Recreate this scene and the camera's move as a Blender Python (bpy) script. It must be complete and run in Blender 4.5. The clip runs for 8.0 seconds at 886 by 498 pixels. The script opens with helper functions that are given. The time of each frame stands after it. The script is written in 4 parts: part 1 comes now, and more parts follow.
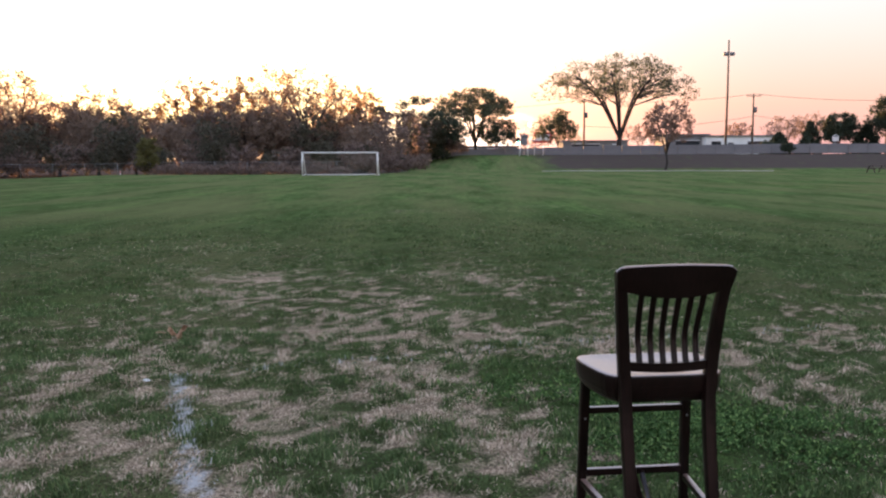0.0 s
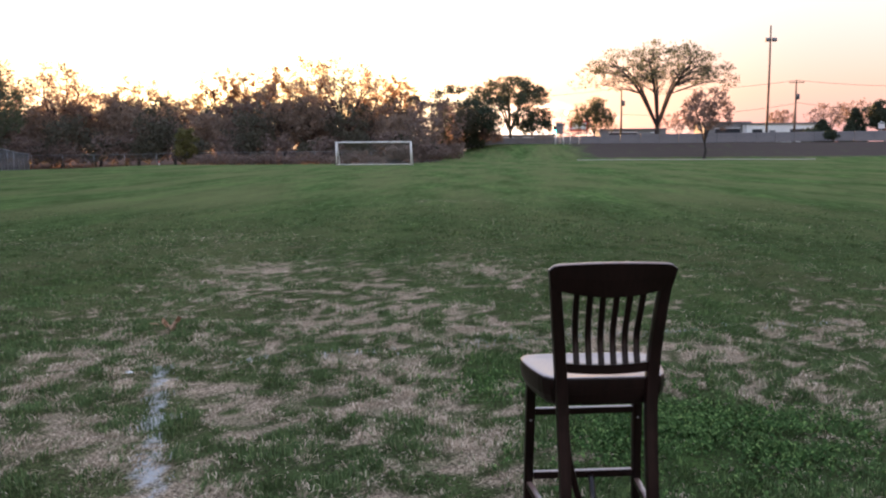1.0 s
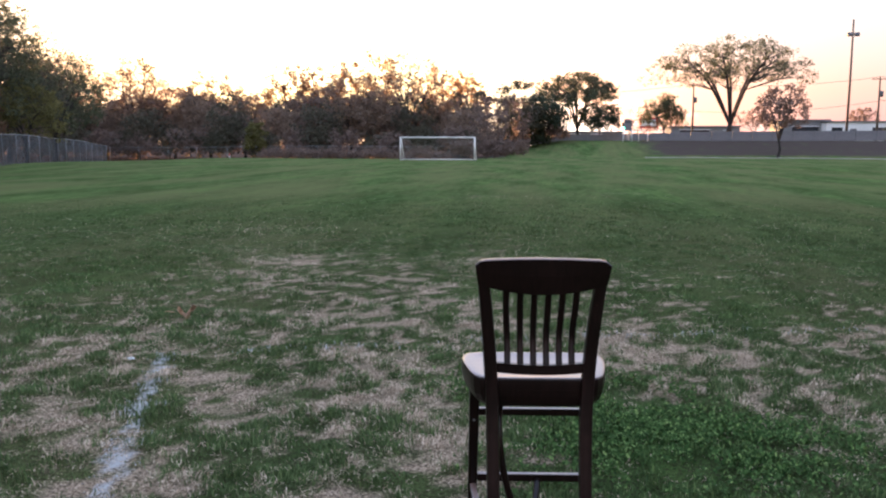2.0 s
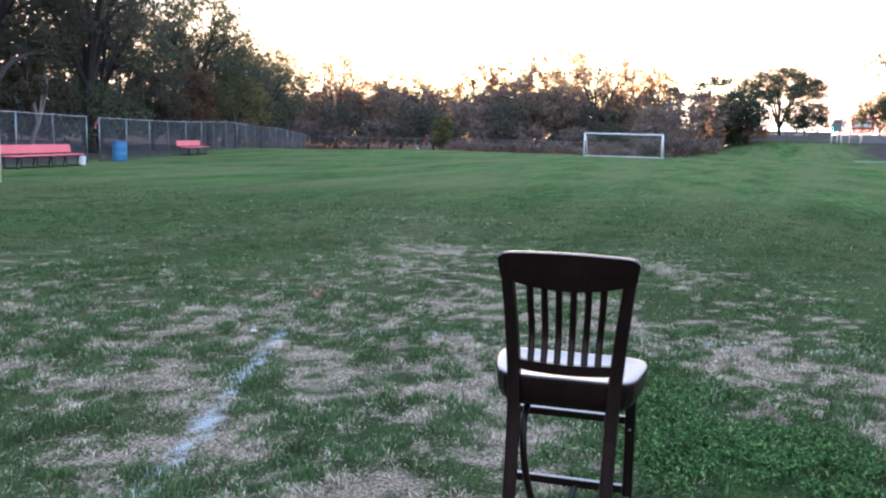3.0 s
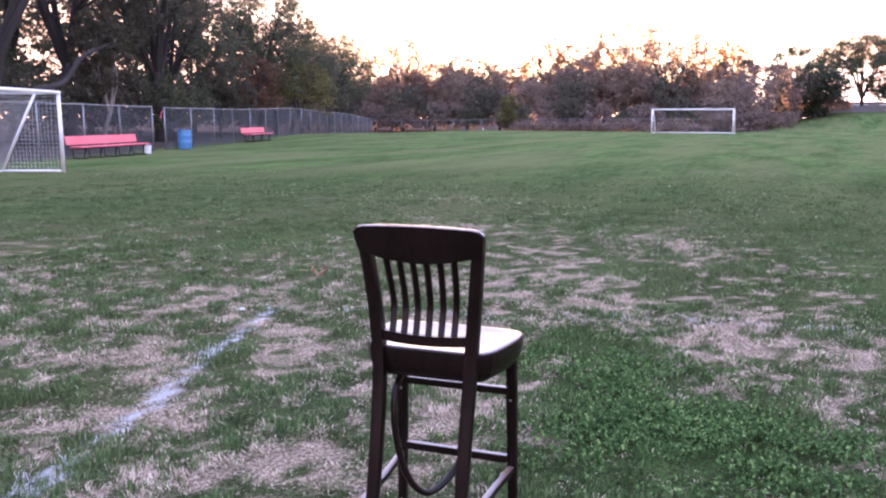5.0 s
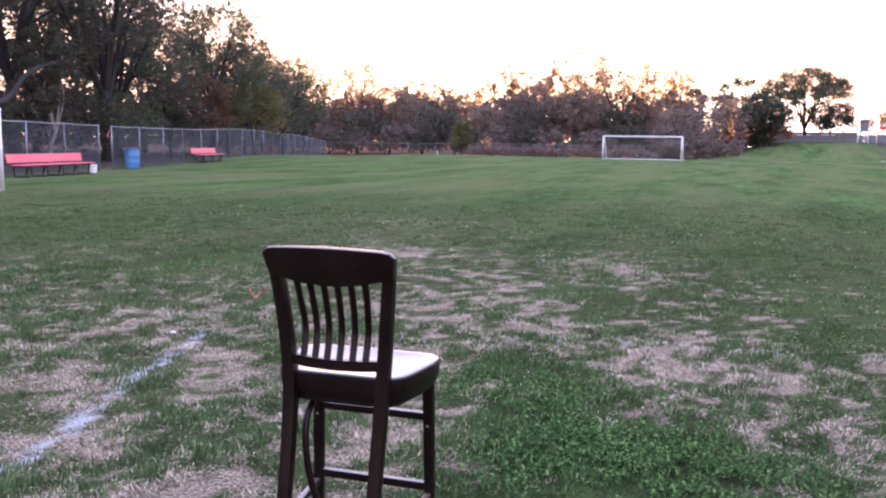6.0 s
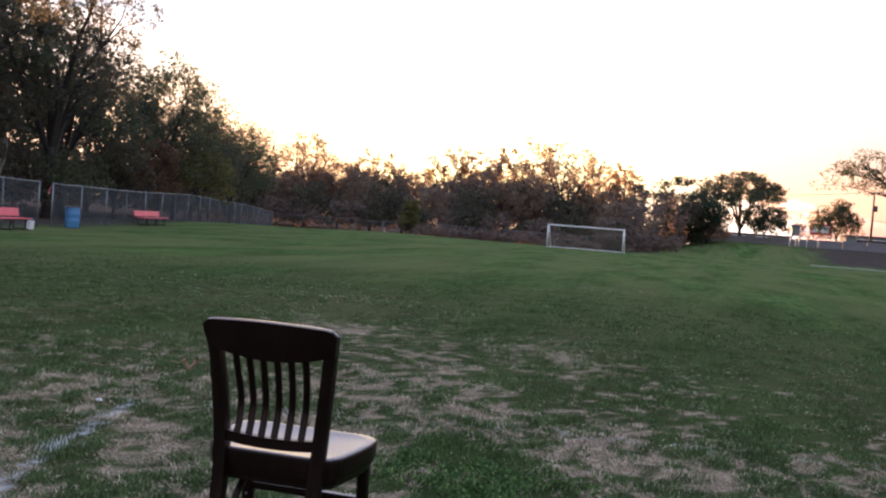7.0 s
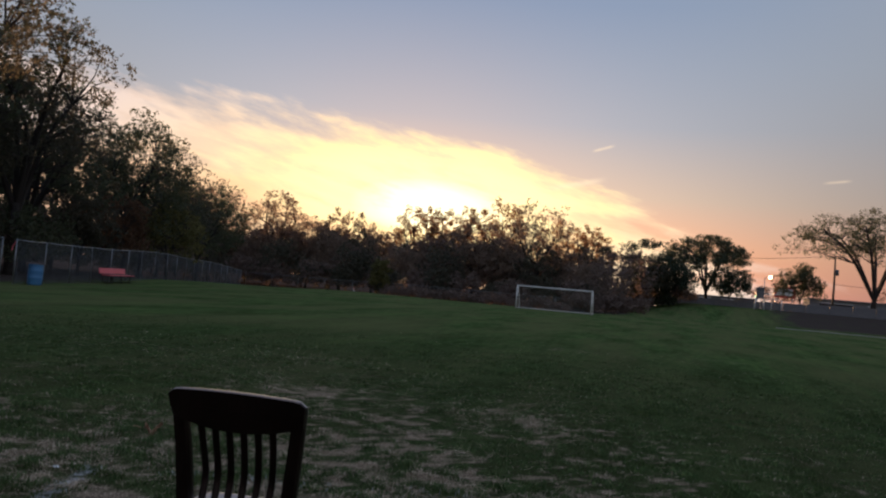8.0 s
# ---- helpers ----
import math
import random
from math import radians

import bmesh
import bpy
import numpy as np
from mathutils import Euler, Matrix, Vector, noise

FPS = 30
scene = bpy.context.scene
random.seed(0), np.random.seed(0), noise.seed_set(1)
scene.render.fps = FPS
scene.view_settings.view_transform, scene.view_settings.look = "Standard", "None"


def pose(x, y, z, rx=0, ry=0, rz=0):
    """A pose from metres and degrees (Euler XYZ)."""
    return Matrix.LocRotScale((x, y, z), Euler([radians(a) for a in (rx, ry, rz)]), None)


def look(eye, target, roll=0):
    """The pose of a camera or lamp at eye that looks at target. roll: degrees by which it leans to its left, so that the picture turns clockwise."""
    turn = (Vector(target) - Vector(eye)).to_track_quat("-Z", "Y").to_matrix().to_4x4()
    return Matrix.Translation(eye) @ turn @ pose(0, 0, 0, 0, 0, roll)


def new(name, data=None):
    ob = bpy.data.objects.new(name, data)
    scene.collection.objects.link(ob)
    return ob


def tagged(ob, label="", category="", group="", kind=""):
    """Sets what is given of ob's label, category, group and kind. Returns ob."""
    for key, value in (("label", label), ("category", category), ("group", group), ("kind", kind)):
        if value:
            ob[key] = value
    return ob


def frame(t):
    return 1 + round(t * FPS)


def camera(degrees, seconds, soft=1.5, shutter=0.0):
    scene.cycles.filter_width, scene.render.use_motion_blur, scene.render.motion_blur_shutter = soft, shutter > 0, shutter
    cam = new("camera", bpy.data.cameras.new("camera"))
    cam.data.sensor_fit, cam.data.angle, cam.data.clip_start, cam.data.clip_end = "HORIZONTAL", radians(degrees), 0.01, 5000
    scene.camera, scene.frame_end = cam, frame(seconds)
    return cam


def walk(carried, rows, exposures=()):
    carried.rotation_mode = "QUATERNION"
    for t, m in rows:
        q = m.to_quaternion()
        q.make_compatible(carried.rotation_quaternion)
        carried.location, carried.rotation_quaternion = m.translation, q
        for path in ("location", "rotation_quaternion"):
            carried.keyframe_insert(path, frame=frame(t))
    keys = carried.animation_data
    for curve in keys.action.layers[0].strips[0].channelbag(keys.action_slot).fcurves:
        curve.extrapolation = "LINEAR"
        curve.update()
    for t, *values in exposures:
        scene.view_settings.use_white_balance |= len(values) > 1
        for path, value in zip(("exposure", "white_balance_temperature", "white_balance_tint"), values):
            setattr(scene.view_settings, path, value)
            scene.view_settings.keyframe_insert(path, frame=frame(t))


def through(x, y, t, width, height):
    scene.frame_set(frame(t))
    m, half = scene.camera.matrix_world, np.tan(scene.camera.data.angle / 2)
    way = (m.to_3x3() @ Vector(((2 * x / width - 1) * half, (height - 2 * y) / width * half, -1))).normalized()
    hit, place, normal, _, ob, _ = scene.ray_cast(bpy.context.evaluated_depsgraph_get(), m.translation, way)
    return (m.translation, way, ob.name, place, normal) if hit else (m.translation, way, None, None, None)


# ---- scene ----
cam = camera(57.6, 8.0, soft=2.2)
PATH = [
    (0, (0.061, 0.1, 1.466), (0.062, 2.088, 1.246), -0.2),
    (0.5, (0.229, 0.183, 1.481), (0.26, 2.169, 1.248), -0.3),
    (1, (0.424, 0.197, 1.479), (0.333, 2.18, 1.233), -0.4),
    (1.2, (0.526, 0.207, 1.482), (0.36, 2.185, 1.232), -0.2),
    (2.3, (0.988, 0.365, 1.453), (0.674, 2.323, 1.19), 0.4),
    (2.5, (1.076, 0.397, 1.46), (0.679, 2.338, 1.185), 0.7),
    (3, (1.339, 0.464, 1.442), (0.648, 2.32, 1.167), 1.6),
    (3.5, (1.522, 0.509, 1.432), (0.683, 2.303, 1.154), 1.2),
    (4, (1.699, 0.512, 1.427), (0.844, 2.292, 1.11), 0.3),
    (5.3, (2.031, 0.722, 1.434), (1.183, 2.504, 1.113), -0.1),
    (5.5, (2.059, 0.741, 1.427), (1.234, 2.536, 1.115), -0.2),
    (6, (2.079, 0.758, 1.426), (1.325, 2.591, 1.162), 0.9),
    (6.5, (2.077, 0.752, 1.424), (1.385, 2.621, 1.26), 3.2),
    (7, (2.073, 0.747, 1.435), (1.435, 2.641, 1.373), 4.5),
    (7.5, (2.074, 0.731, 1.448), (1.472, 2.638, 1.47), 5.1),
    (8, (2.074, 0.728, 1.467), (1.496, 2.641, 1.559), 5.0),
]
EXPOSURES = [(0.0, 3.2, 6480, 17), (1.2, 3.3, 6450, 17), (2.5, 3.55, 5780, 13), (3.0, 3.9, 5430, 9), (3.5, 4.08, 5620, 20), (4.0, 4.3, 5700, 31), (5.5, 4.22, 5900, 39),
             (6.0, 4.12, 5930, 36), (6.5, 3.6, 6050, 26), (7.0, 2.92, 6200, 17), (7.5, 2.4, 6250, 13), (8.0, 1.38, 6100, 12)]
walk(cam, [(t, look(eye, target, roll)) for t, eye, target, roll in PATH], EXPOSURES)

# ---- world and light: sunset sky with a lit cloud bank over the trees ----
SUN_AZ, SUN_EL = -19.0, 2.0

world = bpy.data.worlds.new("dusk_sky")
scene.world = world
world.use_nodes = True


class Net:
    """Short hand for building node trees."""

    def __init__(self, tree):
        self.tree = tree
        tree.nodes.clear()

    def node(self, kind, ins=None):
        n = self.tree.nodes.new(kind)
        for k, v in (ins or {}).items():
            if isinstance(v, bpy.types.NodeSocket):
                self.tree.links.new(v, n.inputs[k])
            else:
                n.inputs[k].default_value = v
        return n

    def math(self, op, a, b=0.0, c=0.0, clamp=False):
        n = self.node("ShaderNodeMath", {0: a, 1: b, 2: c})
        n.operation, n.use_clamp = op, clamp
        return n.outputs[0]

    def attr(self, name):
        n = self.node("ShaderNodeAttribute")
        n.attribute_name = name
        return n.outputs["Fac"]

    def noise(self, vec, scale, detail=4.0, rough=0.55):
        return self.node("ShaderNodeTexNoise", {"Vector": vec, "Scale": scale, "Detail": detail, "Roughness": rough}).outputs["Fac"]

    def ramp(self, fac, stops):
        n = self.node("ShaderNodeValToRGB", {"Fac": fac})
        e = n.color_ramp.elements
        e[0].position, e[0].color = stops[0][0], (*stops[0][1], 1)
        e[1].position, e[1].color = stops[-1][0], (*stops[-1][1], 1)
        for p, c in stops[1:-1]:
            e.new(p).color = (*c, 1)
        return n.outputs["Color"]

    def mix(self, fac, a, b, blend="MIX"):
        n = self.node("ShaderNodeMix")
        n.data_type, n.blend_type = "RGBA", blend
        for i, v in ((0, fac), (6, a), (7, b)):
            if isinstance(v, bpy.types.NodeSocket):
                self.tree.links.new(v, n.inputs[i])
            else:
                n.inputs[i].default_value = v if i == 0 else (*v, 1)
        return n.outputs[2]

    def smooth(self, v, a, b):
        n = self.node("ShaderNodeMapRange", {"Value": v, "From Min": a, "From Max": b, "To Min": 0.0, "To Max": 1.0})
        n.interpolation_type = "SMOOTHSTEP"
        return n.outputs["Result"]


net = Net(world.node_tree)
sky = net.node("ShaderNodeTexSky")
sky.sky_type, sky.sun_disc = "NISHITA", False
sky.sun_elevation, sky.sun_rotation = radians(SUN_EL), radians(SUN_AZ)
sky.altitude, sky.air_density, sky.dust_density, sky.ozone_density = 200.0, 1.4, 2.2, 2.0
ray = net.node("ShaderNodeTexCoord").outputs["Generated"]
xyz = net.node("ShaderNodeSeparateXYZ", {0: ray})
az = net.math("MULTIPLY", net.math("ARCTAN2", xyz.outputs[0], xyz.outputs[1]), 57.2958)
el = net.math("MULTIPLY", net.math("ARCSINE", xyz.outputs[2]), 57.2958)
off = net.math("ABSOLUTE", net.math("SUBTRACT", az, SUN_AZ))
# clear dusk sky: warm towards the sun, blue-grey overhead and behind
west = net.ramp(net.math("DIVIDE", el, 40.0, clamp=True), [(0.0, (0.42, 0.165, 0.10)), (0.09, (0.40, 0.20, 0.115)), (0.18, (0.25, 0.195, 0.15)), (0.30, (0.138, 0.152, 0.17)),
                                                            (0.50, (0.082, 0.110, 0.152)), (1.0, (0.090, 0.118, 0.165))])
east = net.ramp(net.math("DIVIDE", el, 40.0, clamp=True), [(0.0, (0.098, 0.053, 0.052)), (0.09, (0.108, 0.066, 0.057)), (0.20, (0.102, 0.086, 0.081)), (0.40, (0.108, 0.113, 0.122)), (1.0, (0.120, 0.145, 0.19))])
grad = net.mix(net.smooth(off, 42.0, 8.0), east, west)
base = net.mix(0.016, grad, sky.outputs[0], "ADD")
# the cloud bank: its upper edge falls from the south towards the north
streak = net.node("ShaderNodeCombineXYZ", {0: net.math("MULTIPLY", az, 0.06), 1: net.math("MULTIPLY_ADD", az, 0.05, net.math("MULTIPLY", el, 0.24)), 2: 3.7}).outputs[0]
wisps = net.noise(streak, 1.7, 7.0, 0.62)
curl = net.noise(streak, 3.2, 5.0, 0.6)
edge = net.math("MINIMUM", net.math("MULTIPLY_ADD", az, -0.075, 9.2), net.math("MULTIPLY_ADD", az, -0.40, 5.0))
depth = net.math("SUBTRACT", net.math("ADD", edge, net.math("MULTIPLY_ADD", wisps, 9.0, -4.3)), el)
bank = net.smooth(depth, -0.4, 1.7)
cloud = net.math("MULTIPLY", bank, net.smooth(az, -72.0, -46.0))
cloud = net.math("MULTIPLY", cloud, net.math("MULTIPLY_ADD", curl, 3.0, -0.50, True))
dx = net.math("MULTIPLY", net.math("SUBTRACT", az, SUN_AZ + 1.0), 0.046)
dy = net.math("MULTIPLY", net.math("SUBTRACT", el, 5.5), 0.13)
far = net.math("SQRT", net.math("ADD", net.math("MULTIPLY", dx, dx), net.math("MULTIPLY", dy, dy)))
near_sun = net.smooth(far, 1.35, 0.0)
lit = net.ramp(near_sun, [(0.0, (0.36, 0.28, 0.23)), (0.3, (0.46, 0.325, 0.20)), (0.6, (0.56, 0.40, 0.185)), (0.9, (0.66, 0.51, 0.23)), (1.0, (0.92, 0.80, 0.46))])
# folds of the bank, duller than its lit faces
folds = net.smooth(net.noise(streak, 2.6, 6.0, 0.6), 0.56, 0.36)
lit = net.mix(net.math("MULTIPLY", folds, net.math("MULTIPLY_ADD", near_sun, -0.45, 0.6)), lit, (0.33, 0.235, 0.165))
# its underside is tawny, away from the sun
under = net.math("MULTIPLY", net.smooth(depth, 3.6, 7.5), net.smooth(far, 0.25, 0.85))
lit = net.mix(net.math("MULTIPLY", under, 0.8), lit, (0.37, 0.215, 0.115))
veil = net.mix(cloud, base, lit)
# two short vapour trails and a loose streak off the end of the bank
for az0, el0, rise, half, thick, much in ((-6.1, 10.5, 0.30, 0.9, 0.16, 0.55), (9.0, 8.8, 0.11, 1.0, 0.14, 0.3), (-7.9, 7.9, 0.22, 2.4, 0.34, 0.75)):
    along = net.math("SUBTRACT", az, az0)
    away = net.math("ABSOLUTE", net.math("SUBTRACT", el, net.math("MULTIPLY_ADD", along, rise, el0)))
    trail = net.math("MULTIPLY", net.smooth(away, thick, 0.0), net.smooth(net.math("ABSOLUTE", along), half, half * 0.35))
    trail = net.math("MULTIPLY", trail, net.math("MULTIPLY_ADD", curl, 1.6, -0.1, True))
    veil = net.mix(net.math("MULTIPLY", trail, much), veil, (0.50, 0.37, 0.23))
bg = net.node("ShaderNodeBackground", {"Color": veil, "Strength": 1.0})
net.node("ShaderNodeOutputWorld", {0: bg.outputs[0]})

sun = new("sun", bpy.data.lights.new("sun", "SUN"))
sun.data.energy, sun.data.angle, sun.data.color = 4.2, radians(0.6), (1.0, 0.52, 0.22)
a, e = radians(SUN_AZ), radians(SUN_EL)
sun.matrix_world = look((math.sin(a) * math.cos(e) * 300, math.cos(a) * math.cos(e) * 300, math.sin(e) * 300), (0, 0, 0))


# ---- materials ----
def material(name):
    m = bpy.data.materials.new(name)
    m.use_nodes = True
    return m, Net(m.node_tree)


def principled(n, color, rough=0.6, metal=0.0, bump=None, strength=0.3, dist=0.01, **more):
    ins = {"Base Color": color if isinstance(color, bpy.types.NodeSocket) else (*color, 1), "Roughness": rough, "Metallic": metal}
    if bump is not None:
        ins["Normal"] = n.node("ShaderNodeBump", {"Height": bump, "Strength": strength, "Distance": dist}).outputs[0]
    for k, v in more.items():
        ins[k.replace("_", " ").title().replace("Ior", "IOR")] = v
    return n.node("ShaderNodeBsdfPrincipled", ins).outputs[0]


def finish(n, shader):
    n.node("ShaderNodeOutputMaterial", {0: shader})


def weathered(name, dark, light, rough=0.6, scale=6.0, metal=0.0, bump=0.15, dist=0.004, **more):
    """Paint, metal or plastic with grime at two scales."""
    m, n = material(name)
    p = n.node("ShaderNodeTexCoord").outputs["Object"]
    big, fine = n.noise(p, scale * 0.25, 3), n.noise(p, scale * 5, 5)
    f = n.math("MULTIPLY_ADD", fine, 0.45, n.math("MULTIPLY", big, 0.55))
    c = n.ramp(f, [(0.3, dark), (0.68, light)])
    r = n.math("MULTIPLY_ADD", fine, 0.25, rough - 0.12)
    finish(n, principled(n, c, r, metal, fine, bump, dist, **more))
    return m


def wood(name, dark, light, rough, coat=0.0, gloss=0.5):
    m, n = material(name)
    p = n.node("ShaderNodeTexCoord").outputs["Object"]
    long = n.node("ShaderNodeMapping", {"Vector": p, "Scale": (14.0, 14.0, 1.6)}).outputs[0]
    grain, blot = n.noise(long, 6.0, 6, 0.65), n.noise(p, 7.0, 3)
    scuff = n.noise(p, 90.0, 4, 0.7)
    c = n.ramp(n.math("MULTIPLY_ADD", grain, 0.6, n.math("MULTIPLY", blot, 0.4)), [(0.32, dark), (0.7, light)])
    worn = n.smooth(scuff, 0.66, 0.78)
    c = n.mix(n.math("MULTIPLY", worn, 0.12), c, (0.16, 0.08, 0.045))
    r = n.math("MULTIPLY_ADD", blot, 0.2, rough - 0.1)
    finish(n, principled(n, c, r, 0.0, grain, 0.12, 0.002, specular_ior_level=gloss, coat_weight=coat, coat_roughness=0.14))
    return m


def foliage(name, stops, through=0.3):
    """Leaves that differ from clump to clump and let some light through."""
    m, n = material(name)
    rnd = n.node("ShaderNodeNewGeometry").outputs["Random Per Island"]
    pos = n.node("ShaderNodeNewGeometry").outputs["Position"]
    patch = n.noise(pos, 0.35, 2)
    c = n.ramp(n.math("MULTIPLY_ADD", rnd, 0.36, n.math("MULTIPLY", patch, 0.68)), stops)
    body = principled(n, c, 0.8, specular_ior_level=0.15)
    thin = n.node("ShaderNodeBsdfTranslucent", {"Color": c}).outputs[0]
    finish(n, n.node("ShaderNodeMixShader", {0: through, 1: body, 2: thin}).outputs[0])
    return m


LEAF_GREEN = foliage("leaf_green", [(0.15, (0.050, 0.062, 0.038)), (0.5, (0.080, 0.094, 0.055)), (0.85, (0.125, 0.125, 0.070))])
LEAF_DULL = foliage("leaf_dull", [(0.15, (0.054, 0.056, 0.042)), (0.5, (0.086, 0.083, 0.060)), (0.85, (0.135, 0.112, 0.076))], 0.4)
# rust, brush and tan leaves are lightened: distance haze put into their colour
LEAF_RUST = foliage("leaf_rust", [(0.15, (0.13, 0.075, 0.045)), (0.5, (0.22, 0.125, 0.065)), (0.85, (0.34, 0.19, 0.085))], 0.6)
LEAF_RUSSET = foliage("leaf_russet", [(0.15, (0.075, 0.048, 0.034)), (0.5, (0.13, 0.075, 0.046)), (0.85, (0.20, 0.11, 0.06))], 0.4)
LEAF_GOLD = foliage("leaf_gold", [(0.15, (0.085, 0.085, 0.035)), (0.5, (0.135, 0.125, 0.048)), (0.85, (0.20, 0.17, 0.065))], 0.4)
LEAF_PINE = foliage("leaf_pine", [(0.15, (0.022, 0.034, 0.024)), (0.5, (0.038, 0.052, 0.034)), (0.85, (0.060, 0.070, 0.042))], 0.15)
LEAF_BRUSH = foliage("leaf_brush", [(0.15, (0.12, 0.088, 0.078)), (0.5, (0.17, 0.125, 0.108)), (0.85, (0.24, 0.175, 0.14))], 0.3)
LEAF_TAN = foliage("leaf_tan", [(0.15, (0.15, 0.112, 0.09)), (0.5, (0.215, 0.158, 0.122)), (0.85, (0.32, 0.225, 0.155))], 0.5)
BARK = weathered("bark", (0.012, 0.010, 0.009), (0.042, 0.034, 0.030), 0.9, 3.0, bump=0.8, dist=0.03)
BIRCH = weathered("pale_bark", (0.06, 0.052, 0.046), (0.34, 0.30, 0.27), 0.85, 4.0, bump=0.5, dist=0.02)
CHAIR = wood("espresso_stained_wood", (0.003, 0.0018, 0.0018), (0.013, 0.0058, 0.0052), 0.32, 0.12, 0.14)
# paler than the stool's stain, so that the sky's sheen is in the colour
SHEEN_WOOD = wood("pale_sheen_wood", (0.09, 0.055, 0.046), (0.19, 0.118, 0.098), 0.37, 0.65)
STEEL = weathered("galvanised_steel", (0.17, 0.18, 0.19), (0.33, 0.34, 0.355), 0.45, 3.0, metal=0.7)
WIRE = weathered("galvanised_wire", (0.055, 0.06, 0.07), (0.11, 0.12, 0.135), 0.55, 2.0, metal=0.4)
GOAL_PAINT = weathered("white_goal_paint", (0.5, 0.49, 0.47), (0.8, 0.79, 0.77), 0.4, 2.0)
NET_CORD = weathered("white_net_cord", (0.42, 0.42, 0.4), (0.66, 0.66, 0.63), 0.85, 3.0)
RED_BOARD = weathered("faded_red_board", (0.55, 0.085, 0.11), (0.78, 0.17, 0.20), 0.5, 3.0)
BLACK_IRON = weathered("black_iron", (0.012, 0.012, 0.014), (0.04, 0.038, 0.038), 0.55, 5.0, metal=0.5)
BLUE_DRUM = weathered("blue_drum_plastic", (0.035, 0.135, 0.31), (0.08, 0.25, 0.47), 0.45, 3.0)
WHITE_PAINT = weathered("white_paint", (0.55, 0.56, 0.58), (0.8, 0.8, 0.8), 0.6, 1.0)
CONCRETE = weathered("weathered_concrete", (0.11, 0.11, 0.12), (0.22, 0.215, 0.22), 0.9, 0.8, bump=0.5, dist=0.02)
PALE_STONE = weathered("pale_kerb_stone", (0.22, 0.21, 0.19), (0.42, 0.40, 0.36), 0.9, 1.0)
ROOF = weathered("grey_roofing", (0.07, 0.07, 0.08), (0.16, 0.16, 0.17), 0.8, 0.6)
DARK_GLASS = weathered("dark_window", (0.012, 0.016, 0.022), (0.03, 0.036, 0.045), 0.15, 1.0)
POLE_WOOD = weathered("tarred_pole_wood", (0.05, 0.038, 0.03), (0.13, 0.10, 0.08), 0.9, 2.0, bump=0.5, dist=0.02)
CABLE = weathered("black_cable", (0.01, 0.01, 0.01), (0.03, 0.03, 0.03), 0.6)
RED_SIGN = weathered("red_sign_paint", (0.35, 0.03, 0.03), (0.55, 0.06, 0.05), 0.5)
DEAD_LEAF = weathered("dead_leaf", (0.34, 0.19, 0.11), (0.55, 0.36, 0.23), 0.8, 30.0)


def lamp_glass(name, color, strength):
    m, n = material(name)
    finish(n, n.node("ShaderNodeEmission", {"Color": (*color, 1), "Strength": strength}).outputs[0])
    return m


GREEN_LIGHT = lamp_glass("green_signal_lens", (0.05, 1.0, 0.55), 1.6)
STREET_LIGHT = lamp_glass("street_light_lens", (1.0, 0.72, 0.42), 5.0)


